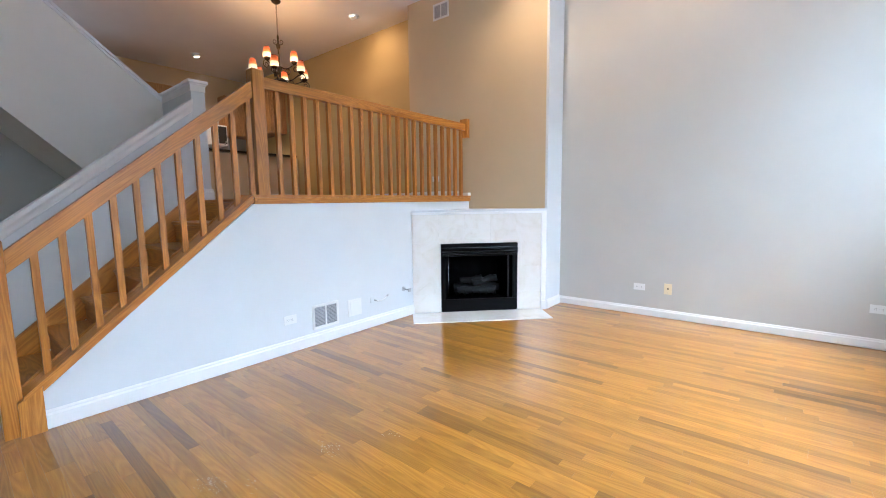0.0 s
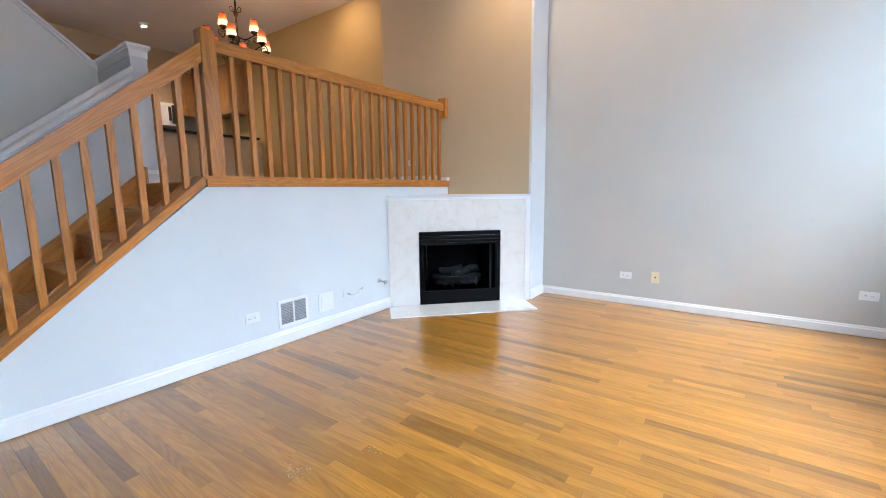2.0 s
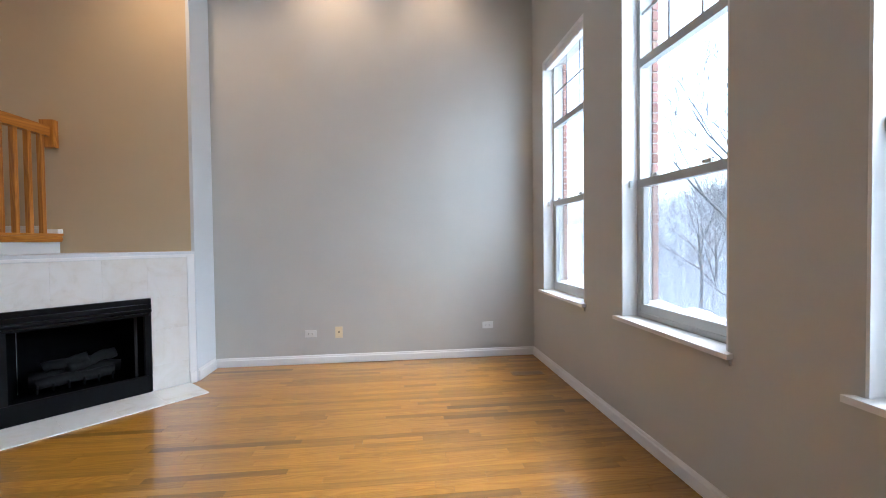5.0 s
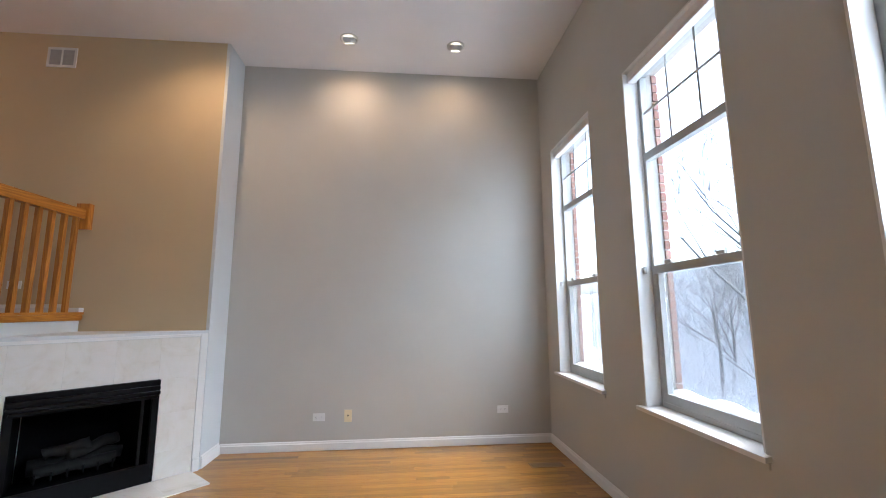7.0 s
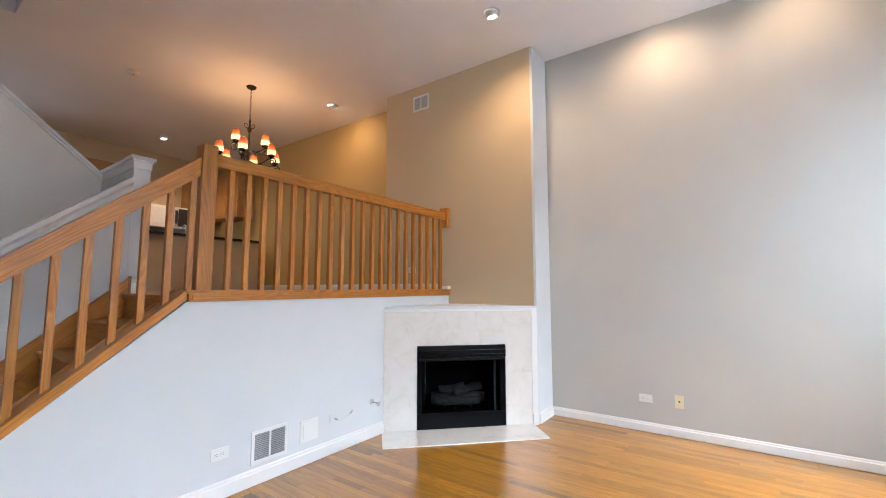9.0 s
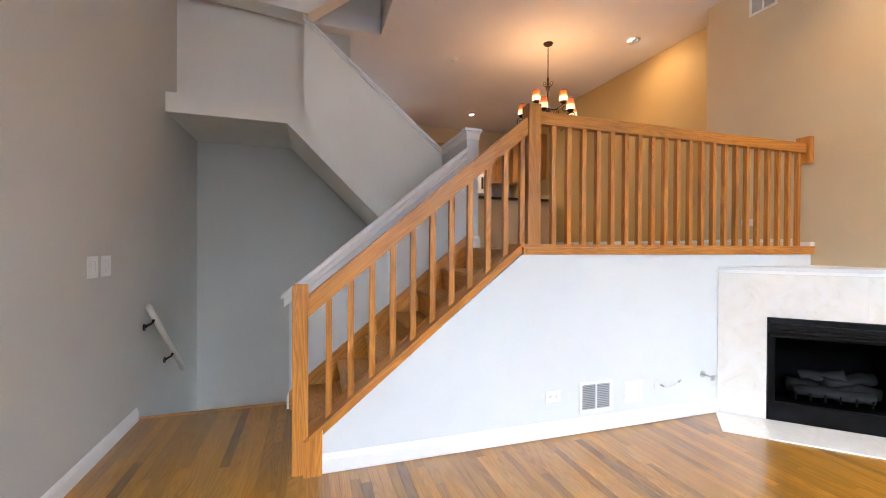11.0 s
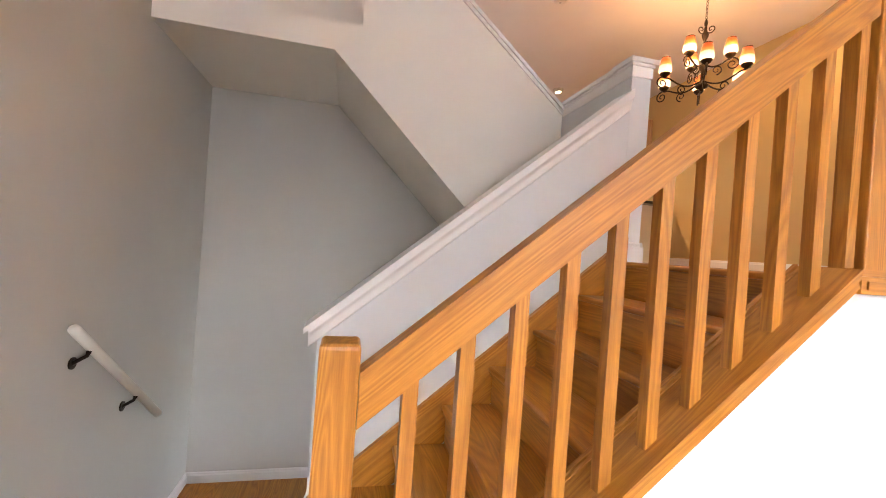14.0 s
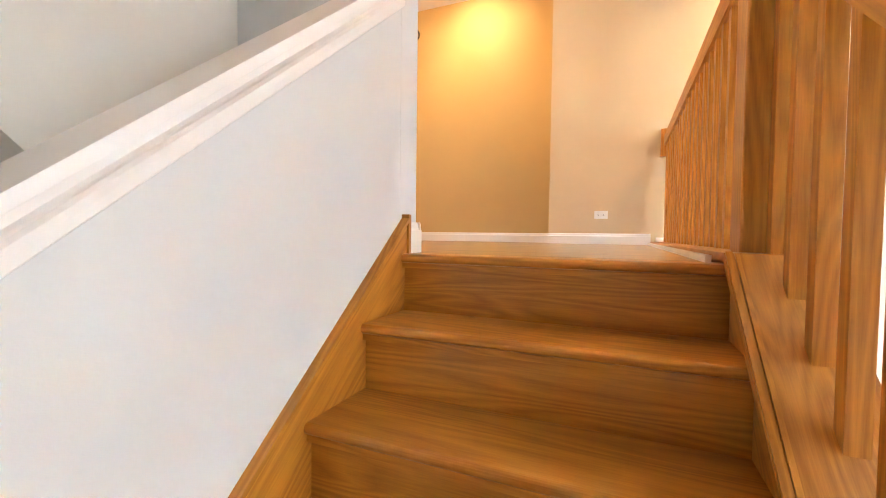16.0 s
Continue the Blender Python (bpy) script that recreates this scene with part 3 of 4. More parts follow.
def build_fireplace():
    fp = thing("fireplace", "corner gas fireplace in a cream marble surround", "fireplace")
    # carcass of the surround
    fblock("surround_body", (0.002, B0, -0.12, -0.012, 0.0, 1.17), WHITE_WALL, fp, 0)
    fblock("surround_body", (B1, 1.582, -0.12, -0.012, 0.0, 1.17), WHITE_WALL, fp, 0)
    fblock("surround_body", (B0, B1, -0.12, -0.012, BH, 1.17), WHITE_WALL, fp, 0)
    bm = bmesh.new()
    prism(bm, [(-3.216, 3.742), (-2.102, 4.856), (-3.216, 4.856)], "z", 1.171, 1.196)
    part("top_ledge", bm, WHITE_WALL, fp, "white painted ledge")
    fblock("edge_trim", (1.523, 1.583, -0.0115, 0.004, 0.0, 1.17), TRIM, fp, 0.002)
    fblock("edge_trim", (0.0, 1.522, -0.0115, 0.004, 1.146, 1.17), TRIM, fp, 0.002)
    fblock("edge_base", (1.523, 1.58, 0.0045, 0.018, 0.0, 0.11), TRIM, fp, 0.003)
    g = 0.00015
    tiles = []
    for z0, z1 in ((0.012, 0.22), (0.22, 0.525), (0.525, 0.83)):
        tiles += [(0.012, B0 - 0.002, z0, min(z1, BH)), (B1 + 0.002, 1.521, z0, min(z1, BH))]
    for k in range(5):
        tiles.append((0.012 + 0.3018 * k, 0.012 + 0.3018 * (k + 1), BH, 1.144))
    for s0, s1, z0, z1 in tiles:
        fblock("tile", (s0 + g, s1 - g, -0.0115, 0.0, z0 + g, z1 - g), MARBLE, fp, 0.0003)
    hs = [0.0, 0.305, 0.61, 0.915, 1.22, 1.525]
    for a, b in zip(hs, hs[1:]):
        fblock("hearth_tile", (a + g, b - g, 0.001 if a > 0 else 0.01, 0.40, -0.004, 0.010), MARBLE, fp, 0.0006)
    # insert
    fblock("firebox_back", (B0 + 0.12, B1 - 0.12, -0.50, -0.48, 0.0, BH), SOOT, fp, 0)
    fblock("firebox_floor", (B0, B1, -0.48, -0.02, 0.0, 0.10), SOOT, fp, 0)
    fblock("firebox_roof", (B0, B1, -0.50, -0.02, BH - 0.14, BH - 0.12), SOOT, fp, 0)
    for s0, s1, t0, t1 in ((B0, B0 + 0.02, B0 + 0.12, B0 + 0.14), (B1 - 0.02, B1, B1 - 0.14, B1 - 0.12)):
        bm = bmesh.new()
        fs = prism(bm, [(s0, -0.03), (s1, -0.03), (t1, -0.48), (t0, -0.48)], "z", 0.1, BH - 0.14)
        for v in bm.verts:
            v.co = FM @ v.co
        part("firebox_side", bm, SOOT, fp)
    fblock("lower_panel", (B0 + 0.002, B1 - 0.002, -0.03, 0.008, 0.012, 0.155), BLACK, fp, 0.004)
    fblock("side_frame", (B0 + 0.002, B0 + 0.05, -0.03, 0.008, 0.156, BH - 0.002), BLACK, fp, 0.003)
    fblock("side_frame", (B1 - 0.05, B1 - 0.002, -0.03, 0.008, 0.156, BH - 0.002), BLACK, fp, 0.003)
    for z0, z1, n in ((0.765, 0.808, 0.022), (0.725, 0.762, 0.030), (0.692, 0.722, 0.036)):
        fblock("hood_louvre", (B0 + 0.002, B1 - 0.002, -0.02, n, z0, z1), BLACK, fp, 0.006)
    fblock("hood_lip", (B0 + 0.02, B1 - 0.02, -0.03, 0.045, 0.664, 0.690), BLACK, fp, 0.006)
    fblock("screen_rod", (B1 - 0.115, B1 - 0.095, -0.035, -0.02, 0.16, 0.66), plain("smoked_edge", (0.010, 0.010, 0.011), 0.6, spec=0.2), fp, 0.002)
    # gas logs and grate
    rnd = random.Random(5)
    LOG = plain("charred_ceramic_log", (0.006, 0.006, 0.0065), 0.9, vary=0.6, scale=22, bump=0.6)
    for s0, s1, n0, n1, z0, z1, r in ((0.52, 1.08, -0.30, -0.26, 0.23, 0.24, 0.055), (0.55, 1.02, -0.20, -0.17, 0.22, 0.22, 0.045),
                                      (0.60, 0.86, -0.27, -0.20, 0.32, 0.36, 0.042), (0.74, 1.05, -0.20, -0.28, 0.31, 0.35, 0.045)):
        pts, rs = [], []
        for k in range(9):
            u = k / 8
            pts.append(FM @ Vector((s0 + (s1 - s0) * u, n0 + (n1 - n0) * u + rnd.uniform(-.008, .008), z0 + (z1 - z0) * u + rnd.uniform(-.008, .008))))
            rs.append(r * rnd.uniform(0.82, 1.1))
        bm = bmesh.new()
        tube(bm, pts, rs, 10)
        part("gas_log", bm, LOG, fp, "charred ceramic log", smooth=True)
    for k in range(6):
        s = 0.55 + 0.09 * k
        bm = bmesh.new()
        tube(bm, [FM @ Vector(p) for p in ((s, -0.14, 0.22), (s, -0.15, 0.16), (s, -0.32, 0.16))], 0.008, 6)
        part("grate_bar", bm, BLACK, fp)


build_fireplace()

# ---- windows ----
GLASS, gn, gl, gb = mat("window_glass")
gb.inputs["Base Color"].default_value = (1, 1, 1, 1)
gb.inputs["Roughness"].default_value = 0.0
gb.inputs["Transmission Weight"].default_value = 1.0
gb.inputs["IOR"].default_value = 1.05


SCREEN, qn, ql, qb = mat("fine_insect_screen")
qb.inputs["Base Color"].default_value = (0.55, 0.57, 0.58, 1)
qb.inputs["Roughness"].default_value = 0.8
qb.inputs["Alpha"].default_value = 0.30


def build_window(k, y0, y1):
    wd = tagged(thing("window_%d" % k, "tall double-hung window with gridded transom and white sill", "window"), kind="structure")
    xi, xo = XW + 0.105, XW + 0.15       # frame depth
    z0, z1 = WZ0, WZ1
    # painted reveal lining, 3 mm proud of the opening
    block("reveal", (XW + 0.001, xi, y0, y0 + 0.012, z0, z1), TRIM, wd, 0)
    block("reveal", (XW + 0.001, xi, y1 - 0.012, y1, z0, z1), TRIM, wd, 0)
    block("reveal", (XW + 0.001, xi, y0 + 0.012, y1 - 0.012, z1 - 0.012, z1), TRIM, wd, 0)
    bm = shape(box, XW - 0.042, xi, y0 - 0.04, y1 + 0.04, z0 - 0.026, z0 - 0.002)
    rounded(bm, 0.006, 2)
    # the stool's ears lie in front of the wall only
    for v in bm.verts:
        if v.co.x > XW - 0.001:
            v.co.y = min(max(v.co.y, y0), y1)
    part("window_sill", bm, TRIM, wd)
    block("sill_apron", (XW - 0.012, XW - 0.001, y0 - 0.02, y1 + 0.02, z0 - 0.06, z0 - 0.027), GREIGE, wd, 0.003)
    a, b = y0 + 0.012, y1 - 0.012
    f = 0.032
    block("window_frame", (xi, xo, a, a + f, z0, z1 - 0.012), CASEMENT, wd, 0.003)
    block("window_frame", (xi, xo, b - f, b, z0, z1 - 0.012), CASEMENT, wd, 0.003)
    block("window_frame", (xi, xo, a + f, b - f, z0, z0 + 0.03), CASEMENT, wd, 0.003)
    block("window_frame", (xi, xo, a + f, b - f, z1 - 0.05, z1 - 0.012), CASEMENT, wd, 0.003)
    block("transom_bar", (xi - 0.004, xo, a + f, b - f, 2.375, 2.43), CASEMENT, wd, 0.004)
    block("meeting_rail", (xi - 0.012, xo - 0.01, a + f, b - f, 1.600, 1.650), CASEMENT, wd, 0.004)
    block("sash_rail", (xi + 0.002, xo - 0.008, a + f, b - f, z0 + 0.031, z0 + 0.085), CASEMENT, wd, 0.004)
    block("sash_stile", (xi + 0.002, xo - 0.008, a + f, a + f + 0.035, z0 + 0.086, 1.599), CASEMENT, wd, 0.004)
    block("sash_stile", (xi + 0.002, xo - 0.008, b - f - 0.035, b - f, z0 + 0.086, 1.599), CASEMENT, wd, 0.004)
    for zz0, zz1 in ((z0 + 0.085, 1.60), (1.65, 2.375), (2.43, z1 - 0.05)):
        ob = block("pane", (xi + 0.020, xi + 0.024, a + f, b - f, zz0, zz1), GLASS, wd, 0)
        ob.visible_shadow = False
    block("insect_screen", (xo + 0.001, xo + 0.002, a + f, b - f, z0 + 0.03, 1.64), SCREEN, wd, 0)
    for i in (1, 2):
        y = a + f + (b - a - 2 * f) * i / 3
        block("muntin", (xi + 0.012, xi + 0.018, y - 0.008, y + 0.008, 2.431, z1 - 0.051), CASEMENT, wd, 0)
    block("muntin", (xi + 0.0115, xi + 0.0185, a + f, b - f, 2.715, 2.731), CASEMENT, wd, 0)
    for y in (a + 0.22, b - 0.22):
        block("sash_lock", (xi - 0.03, xi - 0.013, y - 0.03, y + 0.03, 1.650, 1.668), CASEMENT, wd, 0.004)
    # raised blind at the head
    block("blind_headrail", (XW + 0.03, XW + 0.078, y0 + 0.016, y1 - 0.016, z1 - 0.055, z1 - 0.014), TRIM, wd, 0.004, "white blind headrail")
    for i in range(4):
        block("blind_slat", (XW + 0.028, XW + 0.08, y0 + 0.02, y1 - 0.02, z1 - 0.064 - 0.007 * i, z1 - 0.059 - 0.007 * i), TRIM, wd, 0)
    bm = shape(box, XW + 0.045, XW + 0.06, y1 - 0.031, y1 - 0.013, 1.60, 1.645)
    rounded(bm, 0.004, 1)
    part("cord_cleat", bm, CASEMENT, wd)
    tagged(wd, "tall double-hung window with a snowy view")
    return wd


for k, (a, b) in enumerate(WINDOWS):
    build_window(k + 1, a, b)


def west_window():
    wd = tagged(thing("window_5", "white framed kitchen window full of daylight", "window"), kind="structure")
    y0, y1, z0, z1 = KW
    mid = (y0 + y1) / 2
    for ya, yb, za, zb in ((y0, y0 + 0.05, z0, z1), (y1 - 0.05, y1, z0, z1), (y0 + 0.05, y1 - 0.05, z0, z0 + 0.05), (y0 + 0.05, y1 - 0.05, z1 - 0.05, z1)):
        block("window_frame", (-9.79, -9.735, ya, yb, za, zb), TRIM, wd, 0.003)
    block("mullion", (-9.788, -9.737, mid - 0.025, mid + 0.025, z0 + 0.05, z1 - 0.05), TRIM, wd, 0.003)
    for ya, yb in ((y0 + 0.05, mid - 0.025), (mid + 0.025, y1 - 0.05)):
        block("pane", (-9.765, -9.761, ya, yb, z0 + 0.05, z1 - 0.05), GLASS, wd, 0).visible_shadow = False


west_window()


# ---- ceiling fixtures ----
LAMP_ON = glow("warm_lamp_face", (1.0, 0.86, 0.62), 8.0)
CAN = plain("white_can_trim", (0.66, 0.65, 0.62), 0.4, vary=0.03)


def downlight(x, y, watts, lean=0.55):
    """An eyeball fitting: flat ring, tilted ball, lamp face looking along the tilt."""
    dl = thing("downlight", "round white eyeball ceiling downlight, lit", "ceiling light", "recessed downlights", (x, y, CEILING))
    bm = bmesh.new()
    lathe(bm, [(0.092, -0.001), (0.092, -0.005), (0.080, -0.009), (0.070, -0.007), (0.066, -0.0008)], 30)
    part("trim_ring", bm, CAN, dl, smooth=True)
    bm = bmesh.new()
    lathe(bm, [(0.0665, -0.0012), (0.050, -0.0010), (0.0, -0.0010)], 30)
    part("recess", bm, LOUVRE, dl)
    tilt = Matrix.Rotation(math.atan(lean), 4, "X")
    bm = bmesh.new()
    lathe(bm, [(0.060, 0.012), (0.062, -0.004), (0.060, -0.022), (0.053, -0.038), (0.046, -0.045), (0.043, -0.043)], 30)
    bmesh.ops.transform(bm, matrix=tilt, verts=bm.verts)
    for v in bm.verts:
        v.co.z = min(v.co.z, -0.0015)
    part("eyeball", bm, CAN, dl, smooth=True)
    bm = bmesh.new()
    lathe(bm, [(0.043, -0.0425), (0.030, -0.040), (0.0, -0.039)], 24)
    bmesh.ops.transform(bm, matrix=tilt, verts=bm.verts)
    part("bulb_face", bm, LAMP_ON, dl, "glowing lamp face", smooth=True)
    if watts:
        spot((x, y + 0.035, CEILING - 0.055), watts, lean)
    return dl


for x, y, w, lean in ((-0.893, 4.68, 14, 0.6), (0.182, 4.71, 9, 0.55), (-2.19, 4.11, 30, 0.3), (-5.10, 4.58, 7.5, 0.8), (-8.53, 3.67, 60, 0.1)):
    downlight(x, y, w, lean)


def smoke_alarm():
    sa = thing("smoke_alarm", "round white ceiling smoke alarm", "smoke alarm", at=(-6.356, 2.513, CEILING))
    bm = bmesh.new()
    lathe(bm, [(0.0, -0.036), (0.040, -0.036), (0.058, -0.028), (0.066, -0.010), (0.068, -0.0005)], 28)
    part("body", bm, PLASTIC, sa, smooth=True)
    bm = bmesh.new()
    lathe(bm, [(0.0, -0.040), (0.010, -0.040), (0.012, -0.0355)], 12)
    part("test_button", bm, LOUVRE, sa, smooth=True)


smoke_alarm()

# ---- chandelier ----
CX, CY = -5.53, 3.575
SHADE, sn, sl, sb = mat("amber_glass_shade")
sz = sn.new("ShaderNodeTexCoord")
sep = sn.new("ShaderNodeSeparateXYZ")
sl.new(sz.outputs["Object"], sep.inputs[0])
mrz = sn.new("ShaderNodeMapRange")
mrz.inputs["From Min"].default_value, mrz.inputs["From Max"].default_value = 0.0, 0.120
sl.new(sep.outputs["Z"], mrz.inputs["Value"])
sr = ramp(sn, [(0.0, (1.0, 0.86, 0.58)), (0.36, (1.0, 0.76, 0.40)), (0.48, (0.80, 0.24, 0.045)), (0.75, (0.60, 0.11, 0.02)), (1.0, (0.40, 0.05, 0.010))])
sl.new(mrz.outputs[0], sr.inputs[0])
sl.new(sr.outputs[0], sb.inputs["Base Color"])
sl.new(sr.outputs[0], sb.inputs["Emission Color"])
sb.inputs["Emission Strength"].default_value = 0.27
sb.inputs["Roughness"].default_value = 0.35


def scroll(bm, c, turn, r0, loops, direction, rad, start=0.0, n=30):
    """A flat spiral in the upright plane through the axis at the angle turn."""
    u = Vector((math.cos(turn), math.sin(turn), 0))
    pts = []
    for i in range(n + 1):
        q = i / n
        a = start + direction * 2 * math.pi * loops * q
        r = r0 * (1 - 0.82 * q)
        pts.append(Vector(c) + u * r * math.cos(a) + Vector((0, 0, r * math.sin(a))))
    tube(bm, pts, [rad * (1 - 0.4 * i / n) for i in range(n + 1)], 6)


def build_chandelier():
    ch = thing("chandelier", "wrought bronze two-tier chandelier with amber glass shades, lit", "chandelier", at=(0, 0, 0))
    bm = bmesh.new()
    lathe(bm, [(0.0, -0.045), (0.018, -0.042), (0.055, -0.022), (0.065, -0.001)], 24, (CX, CY, CEILING))
    part("canopy", bm, BRONZE, ch, smooth=True)
    z = CEILING - 0.045
    k = 0
    while z > 3.62:
        bm = bmesh.new()
        pts = []
        for i in range(13):
            a = 2 * math.pi * i / 12
            off = Vector((math.cos(a) * 0.009, 0, math.sin(a) * 0.02))
            if k % 2:
                off = Vector((0, off.x, off.z))
            pts.append(Vector((CX, CY, z - 0.018)) + off)
        tube(bm, pts, 0.0026, 5)
        part("chain_link", bm, BRONZE, ch, smooth=True)
        z -= 0.033
        k += 1
    bm = bmesh.new()
    lathe(bm, [(0.0, 2.950), (0.012, 2.957), (0.02, 2.970), (0.045, 2.983), (0.056, 3.000), (0.04, 3.015), (0.018, 3.03), (0.014, 3.12), (0.03, 3.15), (0.032, 3.18),
               (0.013, 3.21), (0.011, 3.42), (0.026, 3.45), (0.030, 3.475), (0.016, 3.50), (0.010, 3.55), (0.016, 3.585), (0.004, 3.625)], 20, (CX, CY, 0))
    part("column", bm, BRONZE, ch, smooth=True)
    for i in range(3):
        bm = bmesh.new()
        a = 2 * math.pi * i / 3 + 0.5
        u = Vector((math.cos(a), math.sin(a), 0))
        scroll(bm, Vector((CX, CY, 3.515)) + u * 0.045, a, 0.04, 1.4, 1, 0.006, math.pi)
        part("top_scroll", bm, BRONZE, ch, smooth=True)

    def arm(turn, r, zs, z0, dip):
        u = Vector((math.cos(turn), math.sin(turn), 0))
        base = Vector((CX, CY, 0))
        bm = bmesh.new()
        pts = []
        for i in range(19):
            q = i / 18
            rr = 0.02 + (r - 0.02) * q
            zz = z0 + (zs - 0.055 - z0) * q ** 2.2 - dip * math.sin(math.pi * min(1, q * 1.15)) * (1 - 0.25 * q)
            pts.append(base + u * rr + Vector((0, 0, zz)))
        tube(bm, pts, 0.0075, 8)
        part("arm", bm, BRONZE, ch, smooth=True)
        bm = bmesh.new()
        scroll(bm, base + u * (r + 0.02) + Vector((0, 0, zs - 0.105)), turn, 0.055, 1.5, -1, 0.007, math.pi / 2)
        part("arm_scroll", bm, BRONZE, ch, smooth=True)
        bm = bmesh.new()
        scroll(bm, base + u * (r * 0.52) + Vector((0, 0, zs - 0.13 - dip * 0.3)), turn, 0.045, 1.4, 1, 0.006, -math.pi / 2)
        part("arm_scroll", bm, BRONZE, ch, smooth=True)
        bm = bmesh.new()
        lathe(bm, [(0.0, -0.056), (0.012, -0.054), (0.034, -0.034), (0.046, -0.018), (0.044, -0.012), (0.015, -0.012), (0.013, -0.001)], 18, base + u * r + Vector((0, 0, zs)))
        part("bobeche", bm, BRONZE, ch, smooth=True)
        bm = bmesh.new()
        lathe(bm, [(0.053, 0.0), (0.056, 0.014), (0.051, 0.055), (0.043, 0.095), (0.036, 0.125), (0.033, 0.125), (0.040, 0.095), (0.048, 0.055), (0.053, 0.014), (0.050, 0.0)], 22)
        sh = part("shade", bm, SHADE, ch, "amber glass shade", smooth=True)
        sh.location = base + u * r + Vector((0, 0, zs))
        bm = bmesh.new()
        lathe(bm, [(0.034, 0.1255), (0.038, 0.130), (0.032, 0.134), (0.029, 0.1265)], 18)
        rim = part("rim", bm, BRONZE, sh, smooth=True)
        d = bpy.data.lights.new("chandelier_bulb", "POINT")
        d.energy, d.color, d.shadow_soft_size = CHANDELIER_W, (1.0, 0.50, 0.20), 0.025
        lo = new("chandelier_bulb", d)
        lo.location = base + u * r + Vector((0, 0, zs + 0.16))

    for i in range(6):
        arm(2 * math.pi * i / 6 + 0.35, 0.355, 3.10, 3.04, 0.06)
    for i in range(3):
        arm(2 * math.pi * i / 3 + 0.75, 0.205, 3.27, 3.19, 0.03)


CHANDELIER_W = 1.15
build_chandelier()

# ---- wall fittings ----
def place_on(wall, u, z):
    """The pose of a fitting whose own x runs along the wall, y up and z out of it."""
    if wall == "knee":
        return Matrix(((0, 0, 1, XK + 0.0008), (1, 0, 0, u), (0, 1, 0, z), (0, 0, 0, 1)))
    if wall == "north":
        return Matrix(((1, 0, 0, u), (0, 0, -1, YB - 0.0008), (0, 1, 0, z), (0, 0, 0, 1)))
    if wall == "breast":
        return Matrix(((1, 0, 0, u), (0, 0, -1, 4.8592), (0, 1, 0, z), (0, 0, 0, 1)))
    return Matrix(((-1, 0, 0, u), (0, 0, 1, YF + 0.0008), (0, 1, 0, z), (0, 0, 0, 1)))


def plate(name, label, category, wall, u, z, w, h, material, parts):
    ob = thing(name, label, category)
    bm = shape(box, -w / 2, w / 2, -h / 2, h / 2, 0.0, 0.006)
    rounded(bm, 0.003, 2)
    part("cover_plate", bm, material, ob)
    for pn, dims, pm in parts:
        block(pn, dims, pm, ob, 0.0008)
    ob.matrix_basis = place_on(wall, u, z)
    return ob


def outlet_parts(material):
    out = []
    for c in (-0.021, 0.021):
        out.append(("socket_face", (c - 0.016, c + 0.016, -0.014, 0.014, 0.0062, 0.008), material))
        for d in (-0.006, 0.006):
            out.append(("slot", (c - 0.004, c + 0.004, d - 0.0012, d + 0.0012, 0.0081, 0.0085), DARK))
        out.append(("ground_hole", (c - 0.0115, c - 0.0075, -0.002, 0.002, 0.0081, 0.0085), DARK))
    out.append(("screw", (-0.002, 0.002, -0.002, 0.002, 0.0061, 0.0075), STEEL))
    return out


plate("wall_outlet", "white duplex outlet set sideways in the white wall", "outlet", "knee", 2.197, 0.291, 0.117, 0.075, PLASTIC, outlet_parts(PLASTIC))
plate("wall_outlet", "white duplex outlet set sideways in the greige wall", "outlet", "north", -1.162, 0.316, 0.117, 0.072, PLASTIC, outlet_parts(PLASTIC))
plate("wall_outlet", "white duplex outlet set sideways near the window corner", "outlet", "north", 0.705, 0.345, 0.117, 0.072, PLASTIC, outlet_parts(PLASTIC))
plate("wall_outlet", "white duplex outlet on the beige chimney breast", "outlet", "breast", -3.79, 1.61, 0.117, 0.072, PLASTIC, outlet_parts(PLASTIC))
plate("phone_jack", "ivory wall plate with a small dark jack", "wall plate", "north", -0.876, 0.322, 0.074, 0.116, IVORY,
      [("jack", (-0.007, 0.007, -0.004, 0.01, 0.0062, 0.008), DARK), ("screw", (-0.002, 0.002, 0.04, 0.044, 0.0061, 0.0075), STEEL), ("screw", (-0.002, 0.002, -0.044, -0.04, 0.0061, 0.0075), STEEL)])
plate("blank_plate", "white blank speaker plate on the white wall", "wall plate", "knee", 2.897, 0.258, 0.165, 0.165, PLASTIC,
      [("inner_panel", (-0.055, 0.055, -0.055, 0.055, 0.0062, 0.0095), PLASTIC)])
for u in (-3.724, -3.898):
    plate("light_switch", "white paddle dimmer switch plate", "switch", "south", u, 1.208, 0.125, 0.132, PLASTIC,
          [("paddle", (-0.017, 0.017, -0.034, 0.034, 0.0062, 0.010), PLASTIC), ("slide", (0.02, 0.024, -0.02, 0.03, 0.0062, 0.009), LOUVRE),
           ("gap", (-0.0185, 0.0185, -0.0355, 0.0355, 0.0060, 0.0063), LOUVRE)])


